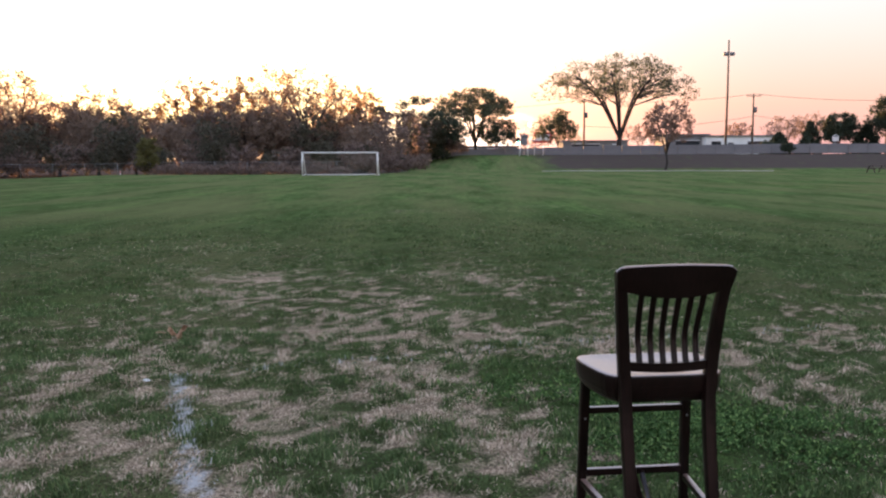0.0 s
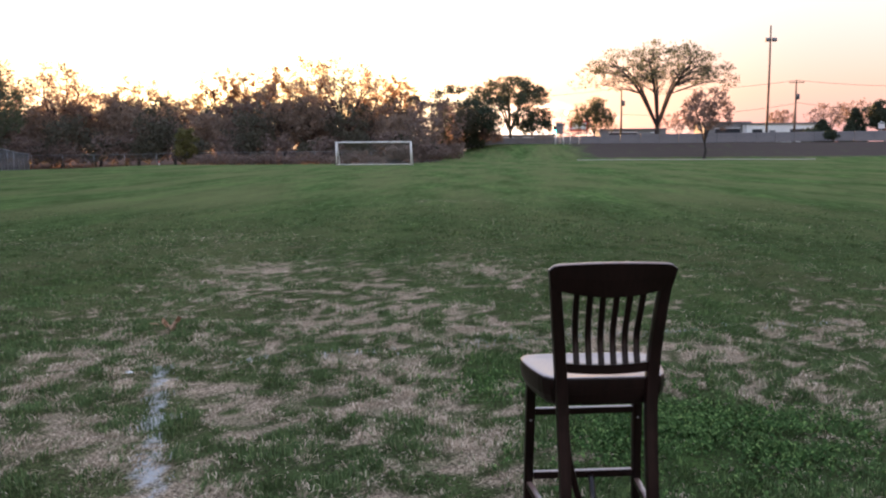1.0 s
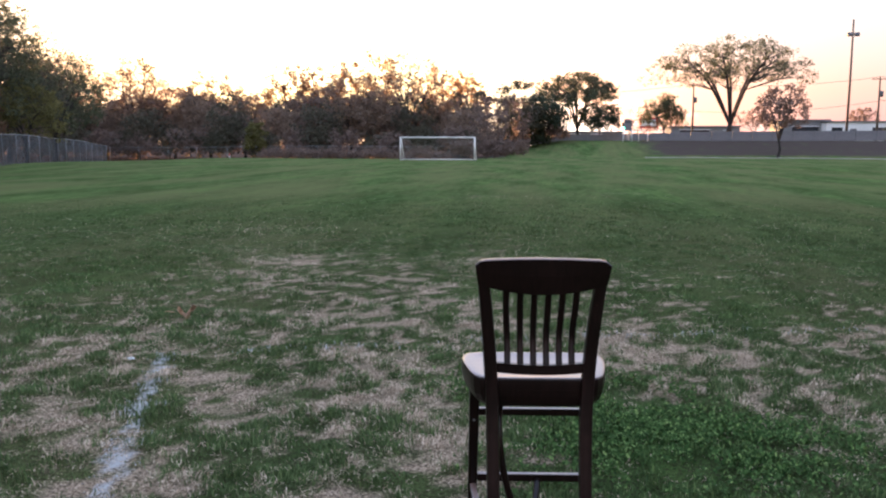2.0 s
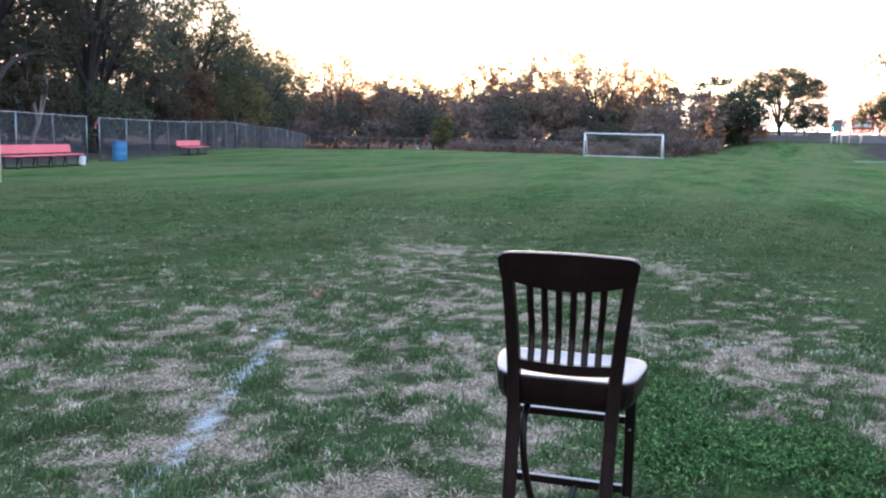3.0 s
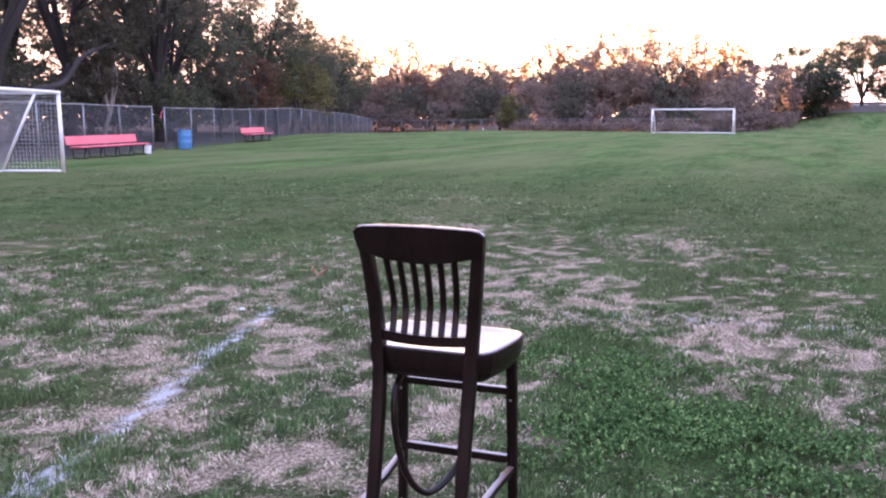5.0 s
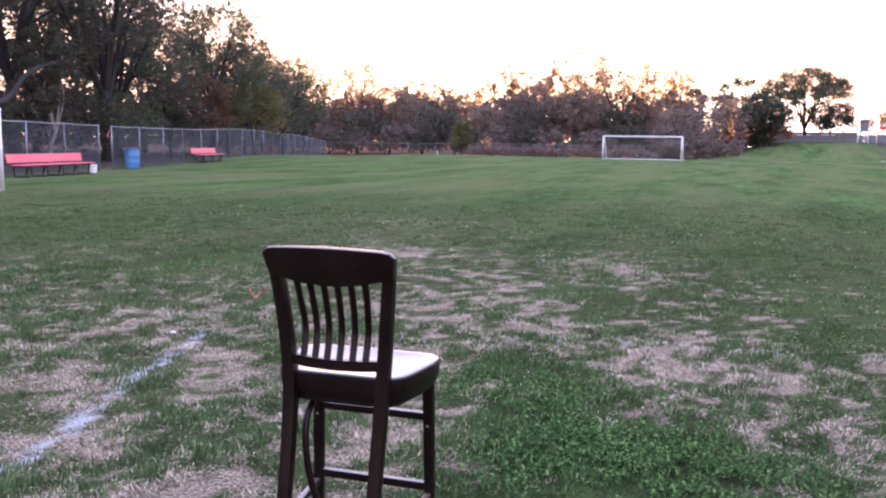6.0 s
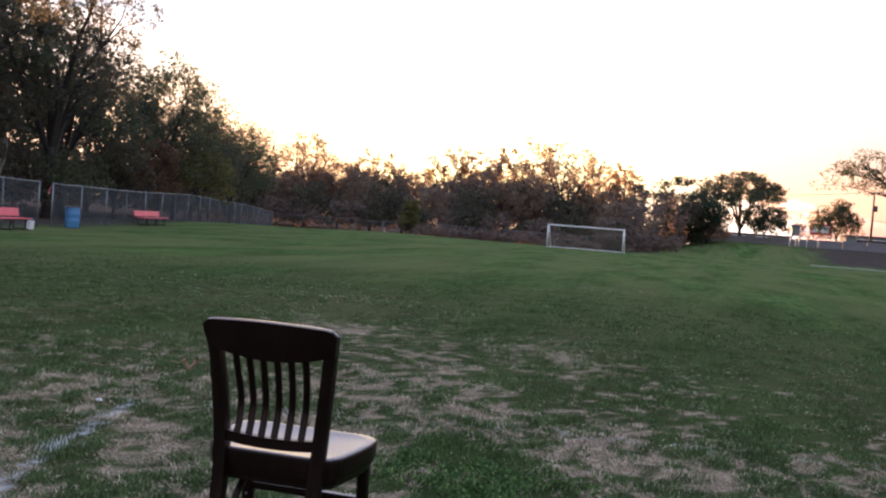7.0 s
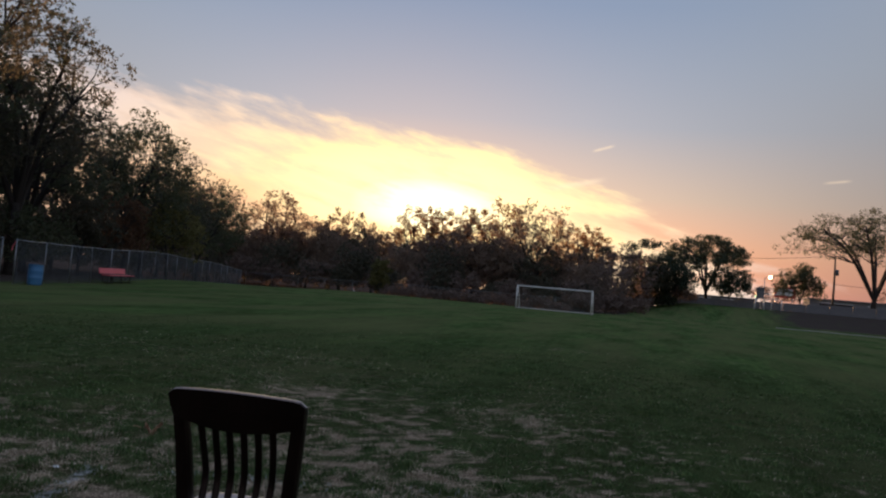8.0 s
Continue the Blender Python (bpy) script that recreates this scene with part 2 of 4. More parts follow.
def turf(name, blades):
    """Grass and dark earth; 'dry' is straw, 'chalk' is the worn white line, 'lush' the clover."""
    m, n = material(name)
    pos = n.node("ShaderNodeNewGeometry").outputs["Position"]
    dry = n.attr("dry")
    chalk = n.attr("chalk")
    lush = n.attr("lush")
    fine, mid = n.noise(pos, 60.0, 5, 0.7), n.noise(pos, 7.0, 4, 0.6)
    if blades:
        rnd = n.node("ShaderNodeNewGeometry").outputs["Random Per Island"]
    else:
        rnd = n.noise(pos, 75.0, 5, 0.75)
    soil_shade = n.attr("soil_shade")
    green = n.ramp(rnd, [(0.0, (0.034, 0.060, 0.022)), (0.5, (0.074, 0.116, 0.043)), (1.0, (0.15, 0.200, 0.082))])
    deep = n.ramp(rnd, [(0.0, (0.018, 0.042, 0.012)), (0.5, (0.044, 0.092, 0.026)), (0.8, (0.080, 0.145, 0.042)), (1.0, (0.20, 0.29, 0.095))])
    straw = n.ramp(rnd, [(0.0, (0.11, 0.08, 0.052)), (0.45, (0.42, 0.315, 0.225)), (1.0, (0.80, 0.65, 0.50))])
    c = n.mix(lush, green, deep)
    if blades:
        c = n.mix(n.smooth(dry, 0.3, 0.7), c, straw)
        w = n.smooth(chalk, 0.3, 0.7)
    else:
        drawn = n.node("ShaderNodeMapping", {"Vector": pos, "Scale": (1.0, 0.22, 1.0)}).outputs[0]
        mottle = n.math("MULTIPLY_ADD", n.noise(drawn, 0.8, 7, 0.68), 0.6, n.math("MULTIPLY", n.noise(drawn, 5.0, 4, 0.65), 0.4))
        c = n.mix(1.0, c, n.ramp(mottle, [(0.40, (0.46, 0.50, 0.42)), (0.5, (0.86, 0.88, 0.82)), (0.60, (1.3, 1.26, 1.1))]), "MULTIPLY")
        c = n.mix(n.math("MULTIPLY", n.smooth(n.noise(drawn, 0.30, 6, 0.65), 0.36, 0.62), 0.7), c, (0.125, 0.130, 0.058))
        d = n.math("ADD", dry, n.math("MULTIPLY_ADD", mid, 0.5, n.math("MULTIPLY_ADD", fine, 0.6, -0.55)))
        c = n.mix(n.smooth(d, 0.28, 1.0), c, straw)
        # bare earth, coloured darker to paint the shade in gaps between tufts
        c = n.mix(n.math("MULTIPLY", n.smooth(fine, 0.60, 0.40), soil_shade), c, (0.032, 0.027, 0.018))
        w = n.smooth(n.math("MULTIPLY", chalk, n.math("MULTIPLY_ADD", fine, 1.1, n.math("MULTIPLY_ADD", mid, 1.4, -0.45))), 0.38, 0.85)
    if not blades:
        # this mask only turns the ground a darker brown
        weeds = n.attr("weeds")
        c = n.mix(n.smooth(n.math("ADD", weeds, n.math("MULTIPLY_ADD", n.noise(pos, 0.6, 4), 0.8, -0.4)), 0.3, 0.8), c, (0.068, 0.054, 0.047))
    c = n.mix(w, c, (0.47, 0.475, 0.48))
    body = principled(n, c, 0.9, 0.0, None if blades else fine, 1.0, 0.03, specular_ior_level=0.1 if blades else 0.0)
    if blades:
        thin = n.node("ShaderNodeBsdfTranslucent", {"Color": c}).outputs[0]
        body = n.node("ShaderNodeMixShader", {0: 0.25, 1: body, 2: thin}).outputs[0]
    finish(n, body)
    return m


TURF, BLADE = turf("turf_soil", False), turf("grass_blade", True)


# ---- mesh helpers ----
def np_mesh(name, verts, faces, mat, smooth=False):
    """A mesh from arrays: faces all of one size."""
    verts, faces = np.asarray(verts, np.float32), np.asarray(faces, np.int32)
    me = bpy.data.meshes.new(name)
    me.vertices.add(len(verts))
    me.vertices.foreach_set("co", verts.ravel())
    k = faces.shape[1]
    me.loops.add(faces.size)
    me.loops.foreach_set("vertex_index", faces.ravel())
    me.polygons.add(len(faces))
    me.polygons.foreach_set("loop_start", np.arange(len(faces), dtype=np.int32) * k)
    if smooth:
        me.polygons.foreach_set("use_smooth", np.ones(len(faces), bool))
    me.update(calc_edges=True)
    me.materials.append(mat)
    return me


def part(name, mesh, mat=None, parent=None, label=""):
    """Link a bmesh or mesh as one object under a thing or a part."""
    if isinstance(mesh, bmesh.types.BMesh):
        me = bpy.data.meshes.new(name)
        mesh.to_mesh(me)
        mesh.free()
        if mat:
            me.materials.append(mat)
    else:
        me = mesh
    ob = new(name, me)
    if parent:
        ob.parent = parent
    if label:
        ob["label"] = label
    return ob


def thing(name, m, label, category, group="", kind=""):
    ob = new(name)
    ob.empty_display_size = 0.1
    ob.matrix_basis = m
    return tagged(ob, label, category, group, kind)


def add_box(bm, size, at=(0, 0, 0), rot=None, bevel=0.0):
    m = Matrix.Translation(at) @ (rot.to_4x4() if rot else Matrix()) @ Matrix.Diagonal((*size, 1))
    made = bmesh.ops.create_cube(bm, size=1.0, matrix=m)["verts"]
    if bevel:
        edges = list({ed for v in made for ed in v.link_edges})
        bmesh.ops.bevel(bm, geom=edges, offset=bevel, segments=2, affect="EDGES", profile=0.6)
    return bm


def box(size, at=(0, 0, 0), rot=None, bevel=0.0):
    return add_box(bmesh.new(), size, at, rot, bevel)


def sweep(bm, points, sizes, sides=8, square=False, flat=1.0, cap=True):
    """A tube along points; sizes are radii at each point. square: four-sided with rounded look; flat squeezes it."""
    pts = [Vector(p) for p in points]
    rings = []
    for i, p in enumerate(pts):
        d = (pts[min(i + 1, len(pts) - 1)] - pts[max(i - 1, 0)]).normalized()
        ref = Vector((1, 0, 0)) if abs(d.x) < 0.9 else Vector((0, 1, 0))
        s = d.cross(ref).normalized()
        u = s.cross(d).normalized()
        r = sizes[i] if hasattr(sizes, "__len__") else sizes
        ring = []
        for k in range(sides):
            ang = 2 * math.pi * (k + 0.5) / sides
            c, n = math.cos(ang), math.sin(ang)
            if square:
                q = (abs(c) ** 5 + abs(n) ** 5) ** -0.2
                c, n = c * q, n * q
            ring.append(bm.verts.new(p + s * (c * r * flat) + u * (n * r)))
        rings.append(ring)
    for a1, b1 in zip(rings, rings[1:]):
        for k in range(sides):
            f = bm.faces.new((a1[k], a1[(k + 1) % sides], b1[(k + 1) % sides], b1[k]))
            f.smooth = not square
    if cap:
        bm.faces.new(rings[0])
        bm.faces.new(rings[-1][::-1])
    return bm


def tube(points, sizes, sides=8, **kw):
    bm = sweep(bmesh.new(), points, sizes, sides, **kw)
    bmesh.ops.recalc_face_normals(bm, faces=bm.faces)
    return bm


def curve_through(points, steps=6):
    """Points along a smooth line through the given ones."""
    p = [Vector(q) for q in points]
    p = [p[0] * 2 - p[1]] + p + [p[-1] * 2 - p[-2]]
    out = []
    for i in range(1, len(p) - 2):
        for k in range(steps):
            t = k / steps
            out.append(0.5 * (2 * p[i] + (p[i + 1] - p[i - 1]) * t + (2 * p[i - 1] - 5 * p[i] + 4 * p[i + 1] - p[i + 2]) * t * t
                              + (3 * p[i] - p[i - 1] - 3 * p[i + 1] + p[i + 2]) * t ** 3))
    return out + [p[-2]]


def step(v, a1, b1):
    t = np.clip((v - a1) / (b1 - a1), 0, 1)
    return t * t * (3 - 2 * t)


# ---- ground: one sheet with the bank by the road and the dip behind the field ----
def lattice(seed):
    return np.random.RandomState(seed).rand(256, 256)


LATTICES = [lattice(k) for k in range(8)]


def smooth_noise(x, y, scale, k=0, octaves=3):
    total, amp, norm = 0.0, 1.0, 0.0
    for o in range(octaves):
        g = LATTICES[(k + o) % 8]
        u, v = x / scale + 31.7 * o + 500.0, y / scale + 17.3 * o + 500.0
        i, j = np.floor(u).astype(int), np.floor(v).astype(int)
        fu, fv = u - i, v - j
        fu, fv = fu * fu * (3 - 2 * fu), fv * fv * (3 - 2 * fv)
        i0, j0, i1, j1 = i % 256, j % 256, (i + 1) % 256, (j + 1) % 256
        n = (g[i0, j0] * (1 - fu) + g[i1, j0] * fu) * (1 - fv) + (g[i0, j1] * (1 - fu) + g[i1, j1] * fu) * fv
        total, norm, amp, scale = total + n * amp, norm + amp, amp * 0.55, scale * 0.5
    return total / norm


def height(x, y):
    x, y = np.asarray(x, float), np.asarray(y, float)
    h = 2.2 * step(y, 103, 124) * step(x, -10, 4)
    h = h - 0.45 * step(y, 84, 98) * step(x, -2, -14)
    h = h - 0.55 * step(y, 62, 84) * step(x, -34, -44) * (1 - step(y, 84, 100) * 0.6)
    h = h + 0.30 * np.exp(-((x + 30) / 6) ** 2 - ((y - 52) / 9) ** 2)
    h = h + (smooth_noise(x, y, 9.0, 2, 2) - 0.5) * 0.08 * step(np.hypot(x, y), 9, 25)
    return h + (smooth_noise(x, y, 0.9, 1, 3) - 0.5) * 0.05 * (1 - step(np.hypot(x, y), 25, 60))


def tussocks(x, y, scale=0.16):
    """Where the grass stands in tufts (1) or is worn to gaps (0)."""
    return step(smooth_noise(x, y, scale, 2, 2) * 0.7 + smooth_noise(x, y, scale * 2.6, 5, 2) * 0.3, 0.34, 0.66)


def ground_z(x, y):
    return float(height(x, y))


# straw patches (x, y, radius across, radius deep, strength) and lush ones
STRAW = [(-2.12, 3.79, 0.42, 0.24, 0.7), (-4.64, 5.29, 0.45, 0.40, 0.5), (-5.25, 6.73, 0.5, 0.45, 0.45), (0.40, 6.83, 0.40, 0.42, 0.6),
         (1.37, 5.97, 0.30, 0.36, 0.6), (0.15, 3.25, 0.40, 0.28, 0.5), (-2.3, 5.9, 0.5, 0.4, 0.3), (0.42, 9.91, 0.9, 0.7, 0.4), (-1.04, 4.8, 0.3, 0.3, 0.35),
         (-2.4, 9.9, 0.7, 0.8, 0.65), (-0.73, 7.88, 0.7, 0.76, 0.4), (-0.45, 5.02, 0.6, 0.56, 0.3), (0.22, 5.01, 0.27, 0.37, 0.4), (0.55, 4.15, 0.22, 0.34, 0.5),
         (2.2, 4.75, 0.3, 0.36, 0.45), (3.04, 6.45, 0.25, 0.24, 0.4), (-1.4, 3.2, 0.4, 0.35, 0.35), (-1.72, 4.30, 0.33, 0.34, 0.35), (2.5, 4.4, 0.2, 0.66, 0.45)]
LUSH = [(0.68, 5.45, 0.42, 0.48, 0.85), (1.45, 4.2, 0.62, 0.60, 1.0), (0.95, 4.7, 0.5, 0.45, 0.8), (-2.3, 3.0, 0.5, 0.6, 0.5), (-4.7, 7.24, 0.8, 0.83, 0.35),
        (-4.25, 8.6, 0.9, 1.6, 0.4), (-1.3, 5.29, 0.25, 0.28, 0.3), (2.2, 7.9, 1.6, 0.9, 0.45)]


def blobs(x, y, rows):
    total = np.zeros_like(x)
    for px, py, rx, ry, s in rows:
        total = np.maximum(total, s * np.exp(-(((x - px) / rx) ** 2 + ((y - py) / ry) ** 2)))
    return total


def to_line(x, y, p, q):
    dx1, dy1 = q[0] - p[0], q[1] - p[1]
    n = math.hypot(dx1, dy1)
    t = np.clip(((x - p[0]) * dx1 + (y - p[1]) * dy1) / (n * n), 0, 1)
    return np.hypot(x - p[0] - t * dx1, y - p[1] - t * dy1)


def turf_state(x, y):
    """dry, chalk and lush at places of the field."""
    d = np.hypot(x, y)
    lush = np.clip(blobs(x, y, LUSH) + 0.3 * (smooth_noise(x, y, 2.2, 5, 3) - 0.4), 0, 1)
    near = (1 - step(d, 8.5, 13.0))
    tufts = smooth_noise(x, y, 0.09, 0, 2) - 0.5
    worn = np.exp(-((x + 0.4) / 5.0) ** 4 - ((y - 5.2) / 3.7) ** 4)
    dry = 0.17 + 0.23 * worn + 0.6 * blobs(x, y, STRAW) + 0.6 * (smooth_noise(x, y, 0.42, 3, 3) - 0.5) * (0.35 + 0.65 * near) + 0.5 * (smooth_noise(x, y, 2.6, 6, 3) - 0.5)
    dry = dry + (1.7 * tufts + 1.3 * (smooth_noise(x, y, 0.2, 5, 2) - 0.5)) * (0.12 + 0.88 * near) - 0.12 * step(d, 9, 16) - 0.06 * step(d, 20, 45)
    stretch = smooth_noise(x * 0.45, y, 6.0, 4, 4)
    dry = dry + 1.0 * (stretch - 0.5) * step(d, 8, 20) * (1 - 0.9 * step(d, 18, 34)) - 0.9 * blobs(x, y, LUSH)
    wob = (smooth_noise(x, y, 0.3, 7, 2) - 0.5) * 0.10
    side = np.exp(-((to_line(x, y, (-1.74, 5.45), (-0.62, 2.35)) + wob) / 0.062) ** 2)
    along = 0.42 * np.exp(-((to_line(x, y, (-1.6, 5.52), (1.2, 6.42)) + wob) / 0.075) ** 2)
    more = 0.3 * np.exp(-((to_line(x, y, (1.2, 6.42), (3.4, 7.0)) + wob) / 0.08) ** 2)
    return np.clip(dry, 0, 1), np.clip(np.maximum(np.maximum(side, along), more), 0, 1), lush


def spread(lo, hi, fine, first, last, growth):
    inner = np.arange(lo, hi + fine / 2, fine)
    out, s, v = [], fine, hi
    while v < last:
        s *= growth
        v += s
        out.append(v)
    down, s, v = [], fine, lo
    while v > first:
        s *= growth
        v -= s
        down.append(v)
    return np.concatenate([down[::-1], inner, out])


def attribute(me, name, values):
    me.attributes.new(name, "FLOAT", "POINT").data.foreach_set("value", np.asarray(values, np.float32))


gx, gy = spread(-4.5, 4.5, 0.09, -2500, 2500, 1.07), spread(-2.0, 9.0, 0.09, -800, 3000, 1.055)
GX, GY = np.meshgrid(gx, gy)
X, Y = GX.ravel(), GY.ravel()
nx, ny = len(gx), len(gy)
idx = np.arange(nx * ny).reshape(ny, nx)
quads = np.stack([idx[:-1, :-1], idx[:-1, 1:], idx[1:, 1:], idx[1:, :-1]], -1).reshape(-1, 4)
me = np_mesh("ground", np.stack([X, Y, height(X, Y)], 1), quads, TURF, True)
for key, val in zip(("dry", "chalk", "lush"), turf_state(X, Y)):
    attribute(me, key, val)
# where the ground is darker brown: on the bank and under the woods
bank = 0.8 * step(Y, 102, 107) * step(X, 8, 18) * (1 - step(Y, 140, 150))
litter = np.maximum(step(Y, 100.5, 103) * (1 - step(X, -6, -3)), step(-19.5 - 0.4 * (Y - 15.9) - X, 0.6, 2.5) * step(Y, -20, 5))
attribute(me, "weeds", np.maximum(bank, litter))
# earth and painted tuft shade, fading out with distance
attribute(me, "soil_shade", 0.8 * (1 - step(np.hypot(X, Y), 9, 30)))
ground = tagged(new("ground", me), "patchy green and straw-coloured sports field turf", "ground", kind="structure")


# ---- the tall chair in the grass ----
def sheen_top(bm):
    """Faces that look up get the paler, glossier wood: sky sheen painted as colour."""
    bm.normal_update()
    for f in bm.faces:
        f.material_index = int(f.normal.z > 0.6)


def build_chair():
    at = pose(0.832, 3.081, 0.0, 0, 0, 6.1)
    chair = thing("bar_stool", at, "dark espresso-stained wooden bar stool with slatted back on the grass", "bar stool")
    SEAT = 0.705
    # seat: a rounded plank, wider in front, with a shallow dish
    bm = bmesh.new()
    outline = []
    for k in range(48):
        ang = 2 * math.pi * k / 48
        c, s = math.cos(ang), math.sin(ang)
        q = (abs(c) ** 8.0 + abs(s) ** 8.0) ** (-1 / 8.0)
        v = -0.035 + 0.172 * s * q
        half = 0.252 - 0.045 * max(0.0, min(1.0, (0.04 - v) / 0.24)) ** 1.4
        outline.append((half * c * q, v))
    layers = [(0.86, 0.0), (0.95, 0.002), (0.99, 0.0), (1.0, -0.005), (1.003, -0.02), (1.0, -0.038)]
    rings = [[bm.verts.new((x * s, (y + 0.035) * s - 0.035, SEAT + z)) for x, y in outline] for s, z in layers]
    inner = [[bm.verts.new((x * s, (y + 0.035) * s - 0.035, SEAT - 0.006 * (1 - s))) for x, y in outline] for s in (0.3, 0.62)]
    rings = inner + rings
    bm.faces.new(rings[0])
    for lvl, (a1, b1) in enumerate(zip(rings, rings[1:])):
        for k in range(48):
            f = bm.faces.new((a1[k], b1[k], b1[(k + 1) % 48], a1[(k + 1) % 48]))
            # pale top, dark sides: the reflected sky is painted into the seat
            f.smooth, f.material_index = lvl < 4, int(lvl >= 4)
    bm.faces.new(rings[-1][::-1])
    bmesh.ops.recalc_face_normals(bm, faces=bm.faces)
    part("seat", bm, SHEEN_WOOD, chair, "glossy dished wooden seat with sky sheen painted pale").data.materials.append(CHAIR)
    # curved apron under the seat
    bm = bmesh.new()
    ring_o = [(x * 0.93, (y + 0.035) * 0.93 - 0.035) for x, y in outline]
    ring_i = [(x * 0.83, (y + 0.035) * 0.83 - 0.035) for x, y in outline]
    cols = []
    for z, s in ((SEAT - 0.0382, 1.073), (SEAT - 0.06, 1.06), (SEAT - 0.082, 1.02), (SEAT - 0.098, 0.95)):
        cols.append([bm.verts.new((x * s, (y + 0.035) * s - 0.035, z)) for x, y in ring_o])
    for z in (SEAT - 0.098, SEAT - 0.0382):
        cols.append([bm.verts.new((x, y, z)) for x, y in ring_i])
    for a1, b1 in zip(cols, cols[1:] + cols[:1]):
        for k in range(48):
            bm.faces.new((a1[k], b1[k], b1[(k + 1) % 48], a1[(k + 1) % 48]))
    bmesh.ops.recalc_face_normals(bm, faces=bm.faces)
    part("apron", bm, CHAIR, chair)
    # back legs run on upwards as the posts of the back
    for s in (-1, 1):
        pts = curve_through([(s * 0.155, -0.325, 0.0), (s * 0.149, -0.270, 0.28), (s * 0.152, -0.212, 0.58), (s * 0.160, -0.200, 0.75),
                             (s * 0.175, -0.215, 0.93), (s * 0.190, -0.241, 1.075)], 5)
        part("back_leg", tube(pts, [0.0185 + 0.0035 * math.sin(i / len(pts) * math.pi) for i in range(len(pts))], 12, square=True), CHAIR, chair)
    # front legs
    for s in (-1, 1):
        part("front_leg", tube([(s * 0.214, 0.128, 0.0), (s * 0.208, 0.120, 0.35), (s * 0.203, 0.112, SEAT - 0.034)], [0.016, 0.0185, 0.0195], 12, square=True), CHAIR, chair)
        bm = bmesh.new()
        bmesh.ops.create_cone(bm, cap_ends=True, segments=10, radius1=0.006, radius2=0.004, depth=0.006,
                              matrix=Matrix.Translation((s * 0.206, 0.099, 0.458)) @ Matrix.Rotation(radians(90), 4, "X"))
        part("bolt", bm, STEEL, chair, "small steel bolt head")
    # crest rail: bowed backwards, arched below
    bm = bmesh.new()
    n = 24
    rows = []
    for i in range(n + 1):
        u = -1 + 2 * i / n
        x = u * 0.213
        bow = -0.014 * (1 - abs(u) ** 3)
        top = 1.112 - 0.008 * u * u - 0.016 * max(0, abs(u) - 0.9) / 0.1
        bot = 0.992 + 0.030 * u * u
        yy = -0.238 + bow
        lean = 0.018
        rows.append([bm.verts.new((p[0] * (1 - 0.075 * (top - p[2]) / 0.11), p[1], p[2])) for p in ((x, yy - 0.010, bot), (x, yy + 0.012, bot), (x, yy + 0.014 - lean, (top + bot) / 2 + 0.02), (x, yy + 0.010 - lean, top - 0.004),
                                               (x, yy + 0.004 - lean, top), (x, yy - 0.008 - lean, top), (x, yy - 0.014 - lean, top - 0.004), (x, yy - 0.013 - lean * 0.6, (top + bot) / 2))])
    for a1, b1 in zip(rows, rows[1:]):
        for k in range(8):
            bm.faces.new((a1[k], a1[(k + 1) % 8], b1[(k + 1) % 8], b1[k]))
    bm.faces.new(rows[0])
    bm.faces.new(rows[-1][::-1])
    bmesh.ops.recalc_face_normals(bm, faces=bm.faces)
    # upward faces paler: a painted highlight along the top edge
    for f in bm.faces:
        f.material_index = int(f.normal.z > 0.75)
    part("crest_rail", bm, CHAIR, chair, "curved crest rail with sky sheen painted on its top edge").data.materials.append(SHEEN_WOOD)
    # lower rail
    pts = [(x, -0.200 - 0.020 * (1 - (x / 0.15) ** 2), 0.745 - 0.004 * (1 - (x / 0.15) ** 2)) for x in np.linspace(-0.152, 0.152, 15)]
    bm = bmesh.new()
    rows = [[bm.verts.new((x, y + dy, z + dz)) for dy, dz in ((-0.011, -0.016), (0.011, -0.016), (0.011, 0.016), (-0.011, 0.016))] for x, y, z in pts]
    for a1, b1 in zip(rows, rows[1:]):
        for k in range(4):
            bm.faces.new((a1[k], a1[(k + 1) % 4], b1[(k + 1) % 4], b1[k]))
    bm.faces.new(rows[0])
    bm.faces.new(rows[-1][::-1])
    bmesh.ops.recalc_face_normals(bm, faces=bm.faces)
    part("lower_rail", bm, CHAIR, chair)
    # six bent slats
    for i in range(6):
        u = -1 + 2 * i / 5
        xt, xb = u * 0.112 - 0.002, u * 0.104 - 0.002
        bt, bb = -0.010 * (1 - abs(u) ** 3 * 0.4), -0.020 * (1 - u * u * 0.4)
        pts = curve_through([(xb, -0.200 + bb, 0.752), (xb * 1.0, -0.186 + bb, 0.80), (xb * 1.02, -0.180 + bb, 0.86), (xt * 0.99, -0.213 + bt, 0.95), (xt, -0.236 + bt, 1.012)], 5)
        part("slat", tube(pts, 0.0105, 8, square=True, flat=0.62), CHAIR, chair)
    # rungs: two in front, one on each side
    for z, r in ((0.487, 0.0115), (0.235, 0.0125)):
        bm = box((0.385, 0.024, r * 2.3), (0, 0.117, z), bevel=0.004)
        # pale top faces paint the sky's glint on the rungs
        sheen_top(bm)
        part("front_rung", bm, CHAIR, chair, "rung with sky sheen painted on its top").data.materials.append(SHEEN_WOOD)
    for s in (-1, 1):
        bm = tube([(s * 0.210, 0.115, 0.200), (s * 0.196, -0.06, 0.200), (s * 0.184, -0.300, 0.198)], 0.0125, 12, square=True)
        sheen_top(bm)
        part("side_rung", bm, CHAIR, chair).data.materials.append(SHEEN_WOOD)
    part("back_rung", box((0.29, 0.02, 0.024), (0, -0.292, 0.16), bevel=0.004), CHAIR, chair)
